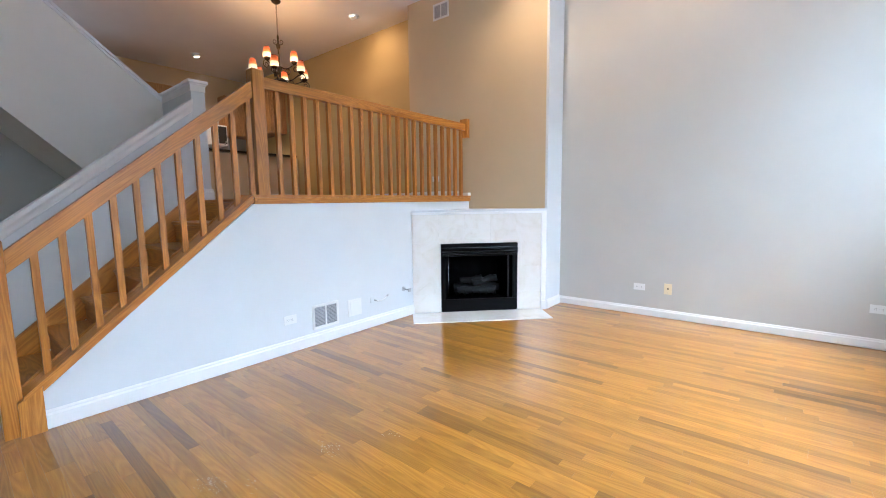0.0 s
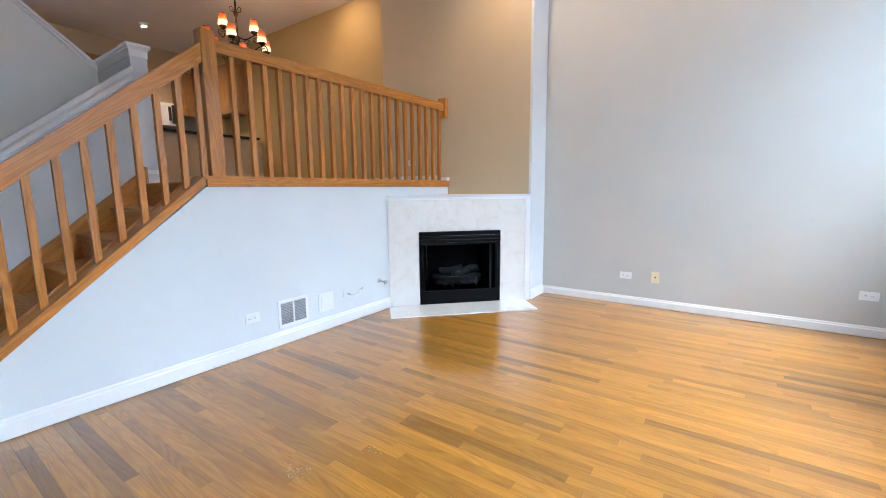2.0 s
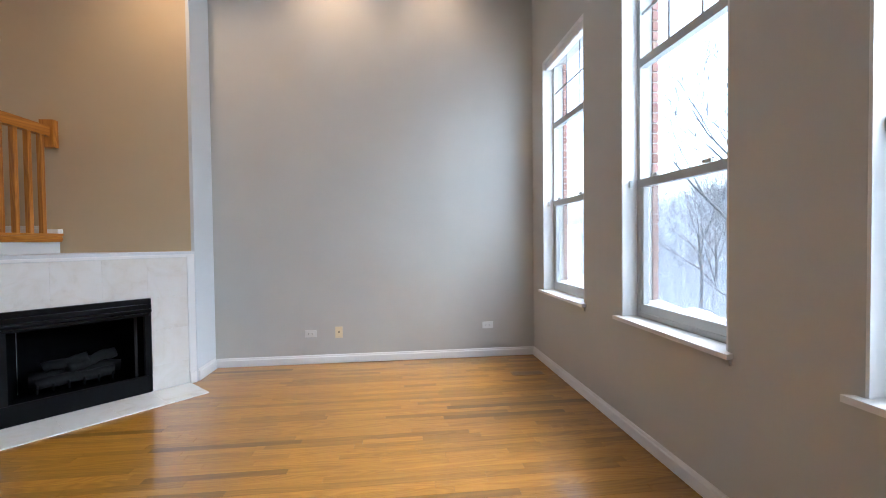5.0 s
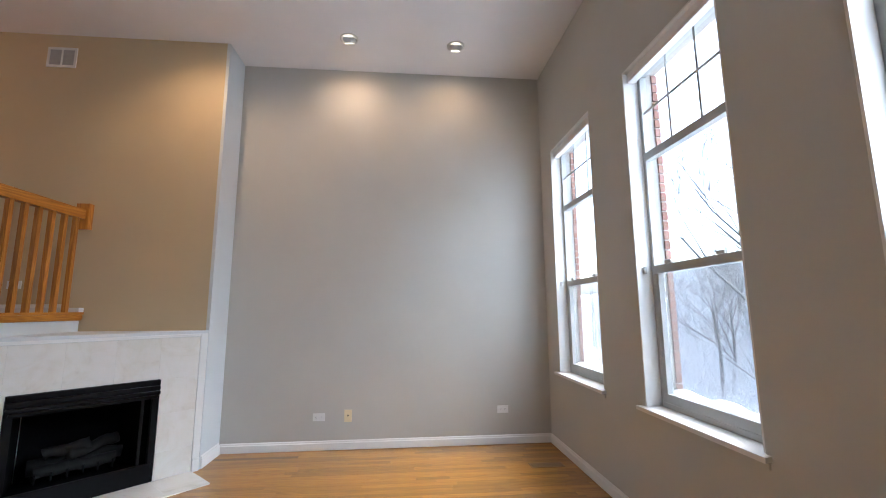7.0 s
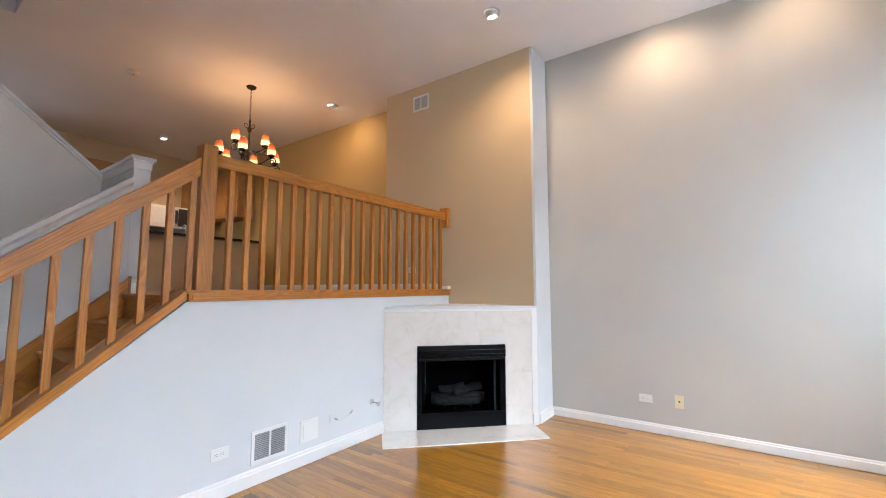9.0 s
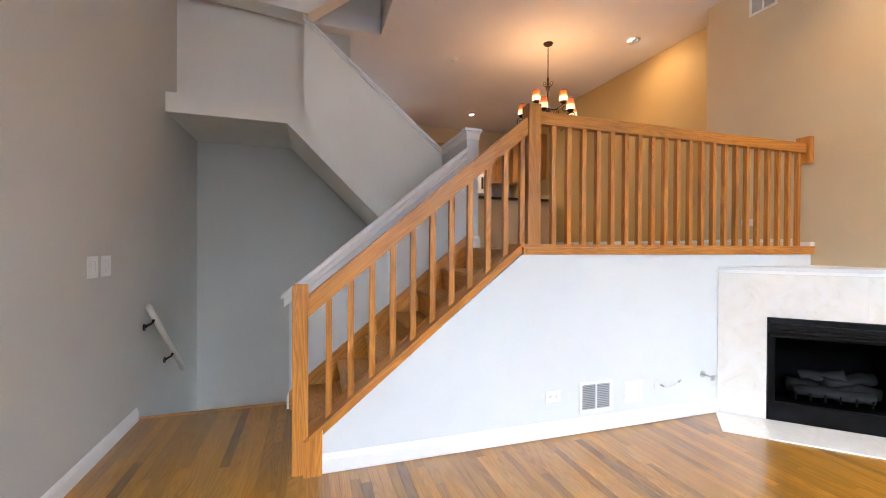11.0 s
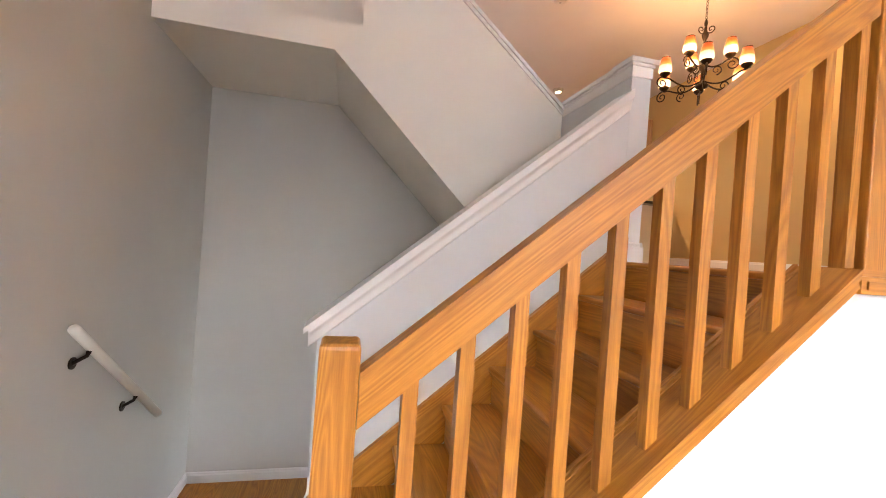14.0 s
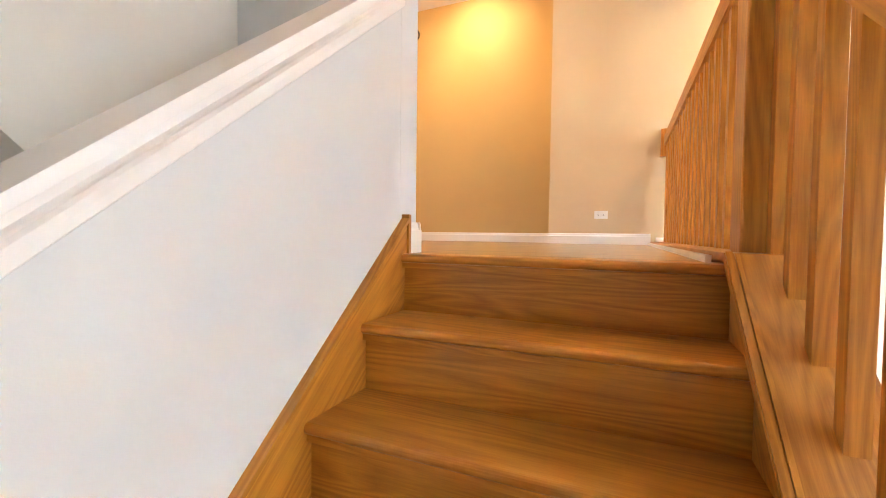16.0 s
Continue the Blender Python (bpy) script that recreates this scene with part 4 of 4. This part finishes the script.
def grille(name, label, wall, u, z, w, h, cells, rows):
    ob = thing(name, label, "vent")
    f = 0.022
    for dims in ((-w / 2, w / 2, h / 2 - f, h / 2, 0, 0.009), (-w / 2, w / 2, -h / 2, -h / 2 + f, 0, 0.009),
                 (-w / 2, -w / 2 + f, -h / 2 + f, h / 2 - f, 0, 0.009), (w / 2 - f, w / 2, -h / 2 + f, h / 2 - f, 0, 0.009)):
        block("frame", dims, PLASTIC, ob, 0.003)
    iw = w - 2 * f
    for c in range(1, cells):
        x = -iw / 2 + iw * c / cells
        block("mullion", (x - 0.007, x + 0.007, -h / 2 + f, h / 2 - f, 0, 0.009), PLASTIC, ob, 0.001)
    block("backing", (-iw / 2, iw / 2, -h / 2 + f, h / 2 - f, 0, 0.001), DUCT, ob, 0)
    for i in range(rows):
        zz = -h / 2 + f + (h - 2 * f) * (i + 0.5) / rows
        bm = shape(box, -iw / 2, iw / 2, zz - 0.0055, zz + 0.0035, 0.002, 0.0035)
        for v in bm.verts:
            v.co.z += (v.co.y - zz) * 0.5 + 0.002
        part("louvre", bm, LOUVRE, ob)
    ob.matrix_basis = place_on(wall, u, z)


grille("return_vent", "white double return grille with grey louvres, low on the white wall", "knee", 2.557, 0.256, 0.285, 0.225, 2, 14)
grille("ceiling_level_vent", "white double air grille high on the beige wall", "breast", -3.655, 3.818, 0.265, 0.205, 2, 12)


def wire_stub():
    ob = thing("wire_stub", "bare cable end poking out of a wall plate", "cable")
    bm = shape(box, XK + 0.0008, XK + 0.005, 3.10, 3.17, 0.255, 0.325)
    rounded(bm, 0.002, 1)
    part("patch_plate", bm, WHITE_WALL, ob)
    bm = bmesh.new()
    tube(bm, [(XK + 0.005, 3.15, 0.285), (XK + 0.035, 3.17, 0.272), (XK + 0.05, 3.21, 0.272), (XK + 0.05, 3.26, 0.285), (XK + 0.045, 3.30, 0.305)], 0.005, 8)
    part("cable", bm, PLASTIC, ob, smooth=True)
    for p, q in (((XK + 0.008, 3.15, 0.284), (XK + 0.03, 3.165, 0.274)), ((XK + 0.0455, 3.285, 0.297), (XK + 0.043, 3.315, 0.313))):
        bm = bmesh.new()
        cylinder(bm, p, q, 0.007, n=10)
        part("connector", bm, STEEL, ob)
    ob2 = thing("gas_valve", "chrome gas key valve beside the fireplace", "valve")
    bm = bmesh.new()
    cylinder(bm, (XK + 0.0008, 3.59, 0.325), (XK + 0.006, 3.59, 0.325), 0.026, n=20)
    part("escutcheon", bm, STEEL, ob2, smooth=False)
    bm = bmesh.new()
    cylinder(bm, (XK + 0.006, 3.59, 0.325), (XK + 0.075, 3.605, 0.318), 0.006, n=10)
    part("key_shaft", bm, STEEL, ob2)
    bm = shape(box, XK + 0.075, XK + 0.082, 3.585, 3.625, 0.296, 0.335)
    rounded(bm, 0.003, 1)
    part("key_handle", bm, STEEL, ob2)


wire_stub()


def floor_register():
    ob = thing("floor_register", "brown slotted floor register set in the oak floor", "vent")
    x0, x1, y0, y1 = 0.80, 1.10, 4.58, 4.70
    RB = plain("brown_metal", (0.26, 0.135, 0.05), 0.4)
    block("backing", (x0, x1, y0, y1, -0.012, 0.0005), DARK, ob, 0)
    for dims in ((x0, x1, y0, y0 + 0.014, 0.0006, 0.004), (x0, x1, y1 - 0.014, y1, 0.0006, 0.004), (x0, x0 + 0.014, y0 + 0.014, y1 - 0.014, 0.0006, 0.004), (x1 - 0.014, x1, y0 + 0.014, y1 - 0.014, 0.0006, 0.004)):
        block("frame", dims, RB, ob, 0.001)
    for i in range(11):
        x = x0 + 0.03 + (x1 - x0 - 0.06) * i / 10
        block("slat", (x - 0.006, x + 0.006, y0 + 0.014, y1 - 0.014, 0.0008, 0.0035), RB, ob, 0)


floor_register()


def wall_handrail():
    ob = thing("wall_handrail", "pale painted handrail on dark brackets going down the stairwell", "handrail")
    a, b = Vector((-4.42, -0.63, 0.875)), Vector((-5.35, -0.63, 0.13))
    bm = bmesh.new()
    tube(bm, [a, a + (b - a) * 0.02, b], [0.022, 0.024, 0.024], 14)
    part("rail", bm, STAIR_WALL, ob, smooth=True)
    for u in (0.14, 0.66):
        p = a + (b - a) * u
        bm = bmesh.new()
        tube(bm, [p + Vector((0, 0, -0.022)), p + Vector((0, -0.01, -0.05)), p + Vector((0, -0.05, -0.075)), Vector((p.x, YF + 0.004, p.z - 0.085))], [0.012, 0.009, 0.009, 0.013], 8)
        br = part("bracket", bm, BRONZE, ob, "dark bronze bracket", smooth=True)
        bm = bmesh.new()
        cylinder(bm, (p.x, YF + 0.0008, p.z - 0.085), (p.x, YF + 0.008, p.z - 0.085), 0.028, n=16)
        part("rosette", bm, BRONZE, br)


wall_handrail()

# ---- kitchen beyond the dining level ----
GRANITE = plain("dark_granite", (0.02, 0.02, 0.022), 0.18, vary=0.7, scale=180)
OAK_C = wood("honey_oak_cabinet", (0.52, 0.29, 0.10), (0.30, 0.14, 0.045), "z", 0.4, spread=0.1)


def kitchen():
    bar = thing("breakfast_bar", "beige half wall with a dark granite counter top", "kitchen bar")
    block("half_wall", (-7.92, -7.78, 2.7, 5.188, UP, 2.215), BEIGE, bar, 0)
    bm = shape(box, -8.25, -7.62, 2.6, 5.06, 2.2155, 2.257)
    rounded(bm, 0.012, 3)
    part("counter_top", bm, GRANITE, bar, "dark granite top")
    for y0, y1 in ((1.4, 2.2), (2.2, 2.96), (2.96, 3.72), (4.48, 5.18)):
        cb = thing("upper_cabinet", "honey oak wall cabinet with a framed door", "cabinet", "kitchen wall cabinets")
        block("body", (-9.69, -9.38, y0 + 0.002, y1 - 0.002, 2.78, 3.62), OAK_C, cb, 0.002)
        dr = block("door", (-9.379, -9.358, y0 + 0.02, y1 - 0.02, 2.80, 3.60), OAK_C, cb, 0.003)
        block("panel", (-9.3575, -9.350, y0 + 0.09, y1 - 0.09, 2.87, 3.53), OAK_C, dr, 0.004)
        bc = thing("base_cabinet", "honey oak base cabinet with a framed door", "cabinet", "kitchen base cabinets")
        block("body", (-9.69, -9.10, y0 + 0.002, y1 - 0.002, UP, UP + 0.87), OAK_C, bc, 0.002)
        block("door", (-9.099, -9.078, y0 + 0.02, y1 - 0.02, UP + 0.12, UP + 0.84), OAK_C, bc, 0.003)
        ct = block("worktop", (-9.69, -9.05, y0 + 0.001, y1 - 0.001, UP + 0.8705, UP + 0.91), GRANITE, None, 0.004)
        tagged(ct, "dark granite worktop on oak cabinets", "worktop")
    cb = thing("upper_cabinet", "honey oak wall cabinet hung on the beige wall", "cabinet", "kitchen wall cabinets")
    block("body", (-9.0, -8.15, 4.87, 5.188, 2.75, 3.66), OAK_C, cb, 0.002)
    for x0, x1 in ((-8.99, -8.58), (-8.57, -8.16)):
        dr = block("door", (x0, x1, 4.849, 4.869, 2.77, 3.64), OAK_C, cb, 0.003)
        block("panel", (x0 + 0.06, x1 - 0.06, 4.842, 4.8485, 2.84, 3.57), OAK_C, dr, 0.003)
    mw = thing("microwave", "white over-range microwave with a black handle", "microwave")
    block("body", (-9.69, -9.30, 3.73, 4.47, 2.55, 2.97), PLASTIC, mw, 0.006)
    block("door_window", (-9.2995, -9.292, 3.77, 4.25, 2.60, 2.92), plain("white_glass", (0.78, 0.79, 0.80), 0.08), mw, 0.002)
    block("control_panel", (-9.2995, -9.29, 4.29, 4.45, 2.59, 2.94), DARK, mw, 0.002)
    block("handle", (-9.29, -9.262, 4.225, 4.265, 2.64, 2.90), DARK, mw, 0.004)
    rg = thing("range_cooker", "stainless steel range with a black cooktop", "cooker")
    block("body", (-9.69, -9.06, 3.725, 4.475, UP, UP + 0.89), STEEL, rg, 0.004)
    block("cooktop", (-9.69, -9.05, 3.722, 4.478, UP + 0.8905, UP + 0.915), BLACK, rg, 0.004)
    block("oven_door", (-9.059, -9.03, 3.76, 4.44, UP + 0.2, UP + 0.72), BLACK, rg, 0.004)
    block("oven_handle", (-9.02, -8.99, 3.79, 4.41, UP + 0.74, UP + 0.765), STEEL, rg, 0.006)
    slab("backsplash", -9.699, -9.691, 1.4, 5.18, UP + 0.912, 2.778, plain("grey_tile", (0.35, 0.35, 0.34), 0.3), "grey backsplash behind the worktop", "backsplash")
    fc = thing("kitchen_faucet", "chrome gooseneck tap on the bar sink", "tap")
    bm = bmesh.new()
    cylinder(bm, (-8.12, 3.95, 2.257), (-8.12, 3.95, 2.30), 0.024, 0.018, 14)
    part("base", bm, STEEL, fc)
    bm = bmesh.new()
    tube(bm, [(-8.12, 3.95, 2.30), (-8.12, 3.95, 2.42), (-8.14, 3.95, 2.46), (-8.19, 3.95, 2.475), (-8.23, 3.95, 2.455), (-8.24, 3.95, 2.42)], 0.011, 10)
    part("spout", bm, STEEL, fc, smooth=True)


kitchen()

# ---- outside ----
SNOW = plain("snow", (0.88, 0.89, 0.91), 0.7, vary=0.05, scale=8, bump=0.3)
BARK = plain("grey_bark", (0.16, 0.155, 0.155), 0.9, vary=0.4, scale=25, bump=0.5)
GZ = -3.2


def rise(x):
    """Height of the ground: level by the house, then a long slope."""
    q = min(max((x - 18) / 80, 0), 1)
    return GZ + 12.0 * q * q * (3 - 2 * q)


def snow_ground(bm):
    n = 48
    grid = []
    for i in range(n + 1):
        x = XW + 0.26 + 260 * (i / n) ** 1.7
        grid.append([bm.verts.new((x, -220 + 440 * j / n, rise(x) + 0.5 * noise.noise((i * 0.6, j * 0.6, 1)) * (i > 6))) for j in range(n + 1)])
    for i in range(n):
        for j in range(n):
            bm.faces.new((grid[i][j], grid[i + 1][j], grid[i + 1][j + 1], grid[i][j + 1]))


g = part("ground", shape(snow_ground), SNOW, smooth=True)
tagged(g, "snow-covered ground rising to a wooded slope", "ground", kind="structure")


def sill_snow(k, y0, y1):
    rnd = random.Random(k)
    bm = bmesh.new()
    n = 26
    top = []
    for i in range(n + 1):
        y = y0 + 0.004 + (y1 - y0 - 0.008) * i / n
        h = 0.085 + 0.035 * noise.noise((y * 6, k, 0)) + 0.02 * noise.noise((y * 17, k, 3))
        row = []
        for j, (x, f) in enumerate(((XW + 0.165, 0.72), (XW + 0.20, 0.95), (XW + 0.25, 1.0), (XW + 0.31, 0.85), (XW + 0.345, 0.45))):
            row.append(bm.verts.new((x, y, WZ0 + max(0.02, h * f))))
        row.append(bm.verts.new((XW + 0.352, y, WZ0 + 0.001)))
        row.insert(0, bm.verts.new((XW + 0.16, y, WZ0 + 0.001)))
        top.append(row)
    for a, b in zip(top, top[1:]):
        for j in range(len(a) - 1):
            bm.faces.new((a[j], b[j], b[j + 1], a[j + 1]))
        bm.faces.new((a[0], a[-1], b[-1], b[0]))
    bm.faces.new(top[0])
    bm.faces.new(top[-1][::-1])
    ob = part("sill_snow", bm, SNOW, smooth=True)
    tagged(ob, "lumpy drift of snow on the outer window ledge", "snow")


for k, (a, b) in enumerate(WINDOWS):
    slab("ledge_%d" % (k + 1), XW + 0.156, XW + 0.36, a, b, WZ0 - 0.06, WZ0, MORTAR, "stone outer window ledge", "ledge")
    sill_snow(k, a, b)


def tree(x, y, z, h, seed, name="bare_tree"):
    rnd = random.Random(seed)
    tr = thing(name, "leafless grey winter tree with fine branching twigs", "tree", "bare winter trees")
    trunk, twigs = bmesh.new(), bmesh.new()

    def limb(bm, p, d, length, r, depth):
        pts, rs = [p], [r]
        q, dd = p.copy(), d.copy()
        steps = 5
        for i in range(steps):
            dd = (dd + Vector((rnd.uniform(-1, 1), rnd.uniform(-1, 1), rnd.uniform(-0.4, 0.8))) * 0.16).normalized()
            q = q + dd * (length / steps)
            pts.append(q.copy())
            rs.append(r * (1 - 0.6 * (i + 1) / steps))
        tube(bm, pts, rs, 6 if depth < 2 else 4)
        if depth < 4:
            for i in range(rnd.randint(3, 5) if depth else 9):
                u = rnd.uniform(0.3, 1.0) if depth else rnd.uniform(0.35, 1.0)
                k = min(int(u * steps), steps - 1)
                base = pts[k].lerp(pts[k + 1], u * steps - k)
                side = Vector((rnd.uniform(-1, 1), rnd.uniform(-1, 1), rnd.uniform(-0.1, 0.7))).normalized()
                nd = (dd * 0.55 + side * 0.75).normalized()
                limb(twigs if depth >= 0 else bm, base, nd, length * rnd.uniform(0.45, 0.68), max(0.007, r * (1 - 0.5 * u) * 0.5), depth + 1)

    limb(trunk, Vector((x, y, z)), Vector((rnd.uniform(-.1, .1), rnd.uniform(-.1, .1), 1)), h * 0.6, h * 0.014, 0)
    part("trunk", trunk, BARK, tr, smooth=True)
    part("crown", twigs, BARK, tr, smooth=True)


for i, (x, y, h) in enumerate(((8.4, 9.7, 10.5), (10.5, 10.5, 7.0), (12.5, 14.0, 7.0), (14, 9.5, 7.5), (13, 18, 7.5), (16, 15, 8), (17, 22, 8), (11, 6.0, 6.0), (16, 11.5, 7), (19, 17, 8), (12, 11.8, 5.5), (15, 26, 8))):
    tree(x, y, rise(x), h, 11 + i)


def woods():
    rnd = random.Random(3)
    verts, faces = [], []

    def stick(p, q, r0, r1):
        d = (q - p).normalized()
        u = d.orthogonal().normalized()
        w = d.cross(u)
        k = len(verts)
        for c, r in ((p, r0), (q, r1)):
            for i in range(3):
                a = 2.094 * i
                verts.append(c + r * (math.cos(a) * u + math.sin(a) * w))
        for i in range(3):
            j = (i + 1) % 3
            faces.append((k + i, k + j, k + 3 + j, k + 3 + i))

    for i in range(1500):
        x = 21 + 75 * rnd.random() ** 1.3
        y = rnd.uniform(-0.2 * x - 5, 1.7 * x + 12)
        h = rnd.uniform(4.5, 8.5)
        b = Vector((x, y, rise(x) - 0.2))
        top = b + Vector((rnd.uniform(-.5, .5), rnd.uniform(-.5, .5), h))
        stick(b, top, 0.11, 0.02)
        for k in range(16):
            u, a = rnd.uniform(0.12, 0.95), rnd.uniform(0, 6.28)
            p = b.lerp(top, u)
            ln = h * rnd.uniform(0.14, 0.32) * (1.15 - u * 0.6)
            q = p + Vector((math.cos(a) * ln, math.sin(a) * ln, ln * rnd.uniform(0.4, 1.1)))
            stick(p, q, 0.04, 0.012)
            m = p.lerp(q, 0.5)
            stick(m, m + Vector((math.cos(a + 1) * ln * .5, math.sin(a + 1) * ln * .5, ln * 0.5)), 0.025, 0.008)
    for i in range(900):
        x = 6.5 + 18 * rnd.random()
        y = rnd.uniform(-1 + 0.1 * x, 1.7 * x + 6)
        b = Vector((x, y, rise(x) - 0.1))
        for k in range(14):
            a, ln = rnd.uniform(0, 6.28), rnd.uniform(0.7, 2.4) * (0.5 + x / 24)
            q = b + Vector((math.cos(a) * ln * 0.5, math.sin(a) * ln * 0.5, ln))
            stick(b, q, 0.012, 0.004)
            m = b.lerp(q, rnd.uniform(0.3, 0.8))
            stick(m, m + Vector((math.cos(a + 2) * ln * .3, math.sin(a + 2) * ln * .3, ln * 0.25)), 0.008, 0.003)
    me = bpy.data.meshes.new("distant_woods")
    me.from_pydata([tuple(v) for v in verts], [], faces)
    # distance haze is put into the bark colour: lightened to a pale blue-grey
    me.materials.append(plain("haze_tinted_bark", (0.57, 0.58, 0.61), 0.95))
    tagged(new("distant_woods", me), "far-off leafless woods with haze tinted into the bark, on a snowy slope", "woods", kind="stuff")


woods()

# ---- bricks of the window reveals ----
def reveal_bricks():
    L, H = 0.038, 0.057
    bm = shape(box, 0, L, -0.012, 0.0, 0, H)
    rounded(bm, 0.003, 1)
    bmesh.ops.recalc_face_normals(bm, faces=bm.faces)
    me = bpy.data.meshes.new("brick")
    bm.to_mesh(me)
    bm.free()
    me.materials.append(BRICK)
    for a, b in WINDOWS:
        z = WZ0 + 0.01
        while z < WZ1 - H:
            o = new("brick", me)
            o.parent = outer
            o.location = (XW + 0.218, b - 0.0005, z)
            z += H + 0.010


reveal_bricks()

# ---- scuffs on the floor ----
DUST = plain("pale_dust", (0.62, 0.52, 0.38), 0.9, vary=0.2)


def floor_scuff(cx, cy, count, reach, seed):
    """A patch of short pale scratches and crumbs of plaster lying on the boards."""
    rnd = random.Random(seed)
    bm = bmesh.new()
    for i in range(count):
        x, y = cx + rnd.gauss(0, reach), cy + rnd.gauss(0, reach * 0.6)
        a, ln, w = rnd.uniform(-0.9, 0.9), rnd.uniform(0.004, 0.020), rnd.uniform(0.0006, 0.0016)
        u, v = Vector((math.cos(a), math.sin(a), 0)) * ln / 2, Vector((-math.sin(a), math.cos(a), 0)) * w
        c = Vector((x, y, 0.0003))
        lo = [bm.verts.new(c + p) for p in (-u, -v, u, v)]
        tip = bm.verts.new(c + Vector((0, 0, 0.0008)))
        for k in range(4):
            bm.faces.new((lo[k], lo[(k + 1) % 4], tip))
        bm.faces.new(lo[::-1])
    ob = part("floor_scuff", bm, DUST)
    tagged(ob, "patch of pale dusty scratches on the oak floor", "scuff mark", "floor scuffs")


floor_scuff(-1.96, 1.03, 60, 0.045, 1)
floor_scuff(-1.77, 1.54, 40, 0.04, 2)
floor_scuff(-1.60, 1.84, 14, 0.03, 3)
floor_scuff(-1.79, 1.13, 10, 0.03, 4)

# ---- floor boards ----
PLANK = 0.057


def plank_mesh(length, width=PLANK):
    bm = bmesh.new()
    g, c = 0.0003, 0.0004
    a, b = length / 2 - g, width / 2 - g
    lo = [bm.verts.new((sx * a, sy * b, -0.0185)) for sx, sy in ((-1, -1), (1, -1), (1, 1), (-1, 1))]
    md = [bm.verts.new((sx * a, sy * b, -c)) for sx, sy in ((-1, -1), (1, -1), (1, 1), (-1, 1))]
    hi = [bm.verts.new((sx * (a - c), sy * (b - c), 0)) for sx, sy in ((-1, -1), (1, -1), (1, 1), (-1, 1))]
    bm.faces.new(hi)
    for i in range(4):
        j = (i + 1) % 4
        bm.faces.new((lo[i], lo[j], md[j], md[i]))
        bm.faces.new((md[i], md[j], hi[j], hi[i]))
    me = bpy.data.meshes.new("plank")
    bm.to_mesh(me)
    bm.free()
    me.materials.append(FLOOR_WOOD)
    return me


def rows_of(x0, x1, y0, y1, seed):
    rnd = random.Random(seed)
    y, out = y0, []
    lengths = (0.28, 0.38, 0.48, 0.60, 0.75, 0.90, 1.10, 1.35)
    while y < y1 - 0.004:
        w = min(PLANK, y1 - y)
        s, e = x0(y) if callable(x0) else x0, x1
        x = s - rnd.uniform(0, 0.6)
        while x < e:
            L = rnd.choice(lengths)
            a, b = max(x, s), min(x + L, e)
            if b - a > 0.02:
                out.append((a, b, y, y + w, abs((b - a) - L) < 1e-6 and abs(w - PLANK) < 1e-6))
            x += L
        y += PLANK
    return out


def joined_planks(name, boards, z, parent, label):
    verts, faces = [], []
    for a, b, y0, y1 in boards:
        g, c = 0.0003, 0.0004
        k = len(verts)
        for dz, i in ((-0.0185, 0), (-c, 0), (0, c)):
            verts += [(a + g + i, y0 + g + i, z + dz), (b - g - i, y0 + g + i, z + dz), (b - g - i, y1 - g - i, z + dz), (a + g + i, y1 - g - i, z + dz)]
        faces.append((k + 8, k + 9, k + 10, k + 11))
        for r in (0, 4):
            for i in range(4):
                j = (i + 1) % 4
                faces.append((k + r + i, k + r + j, k + r + 4 + j, k + r + 4 + i))
    me = bpy.data.meshes.new(name)
    me.from_pydata(verts, [], faces)
    me.materials.append(FLOOR_WOOD)
    ob = new(name, me)
    ob.parent = parent
    return tagged(ob, label, kind="stuff")


def lay_floor():
    floor_ob = bpy.data.objects["floor"]
    boards = rows_of(lambda y: -4.42 if y < 0.33 else -4.29 if y < 0.60 else (-3.33 if y < 3.75 else -3.30), XW, YF, YB, 4)
    meshes, rest, made = {}, [], 0
    for a, b, y0, y1, whole in boards:
        mid = (a + b) / 2
        if whole and 0.9 < y0 < 4.3 and mid > -3.0 and made < 300:
            L = round(b - a, 3)
            if L not in meshes:
                meshes[L] = plank_mesh(L)
            o = new("plank", meshes[L])
            o.parent = floor_ob
            o.location = (mid, (y0 + y1) / 2, 0)
            made += 1
        else:
            rest.append((a, b, y0, y1))
    joined_planks("floor_boards", rest, 0.0, floor_ob, "narrow golden oak strip boards")
    up = rows_of(-7.7, -3.388, 2.035, 5.19, 9)
    joined_planks("upper_floor_boards", [q[:4] for q in up], UP, bpy.data.objects["upper_floor"], "narrow golden oak strip boards")


lay_floor()
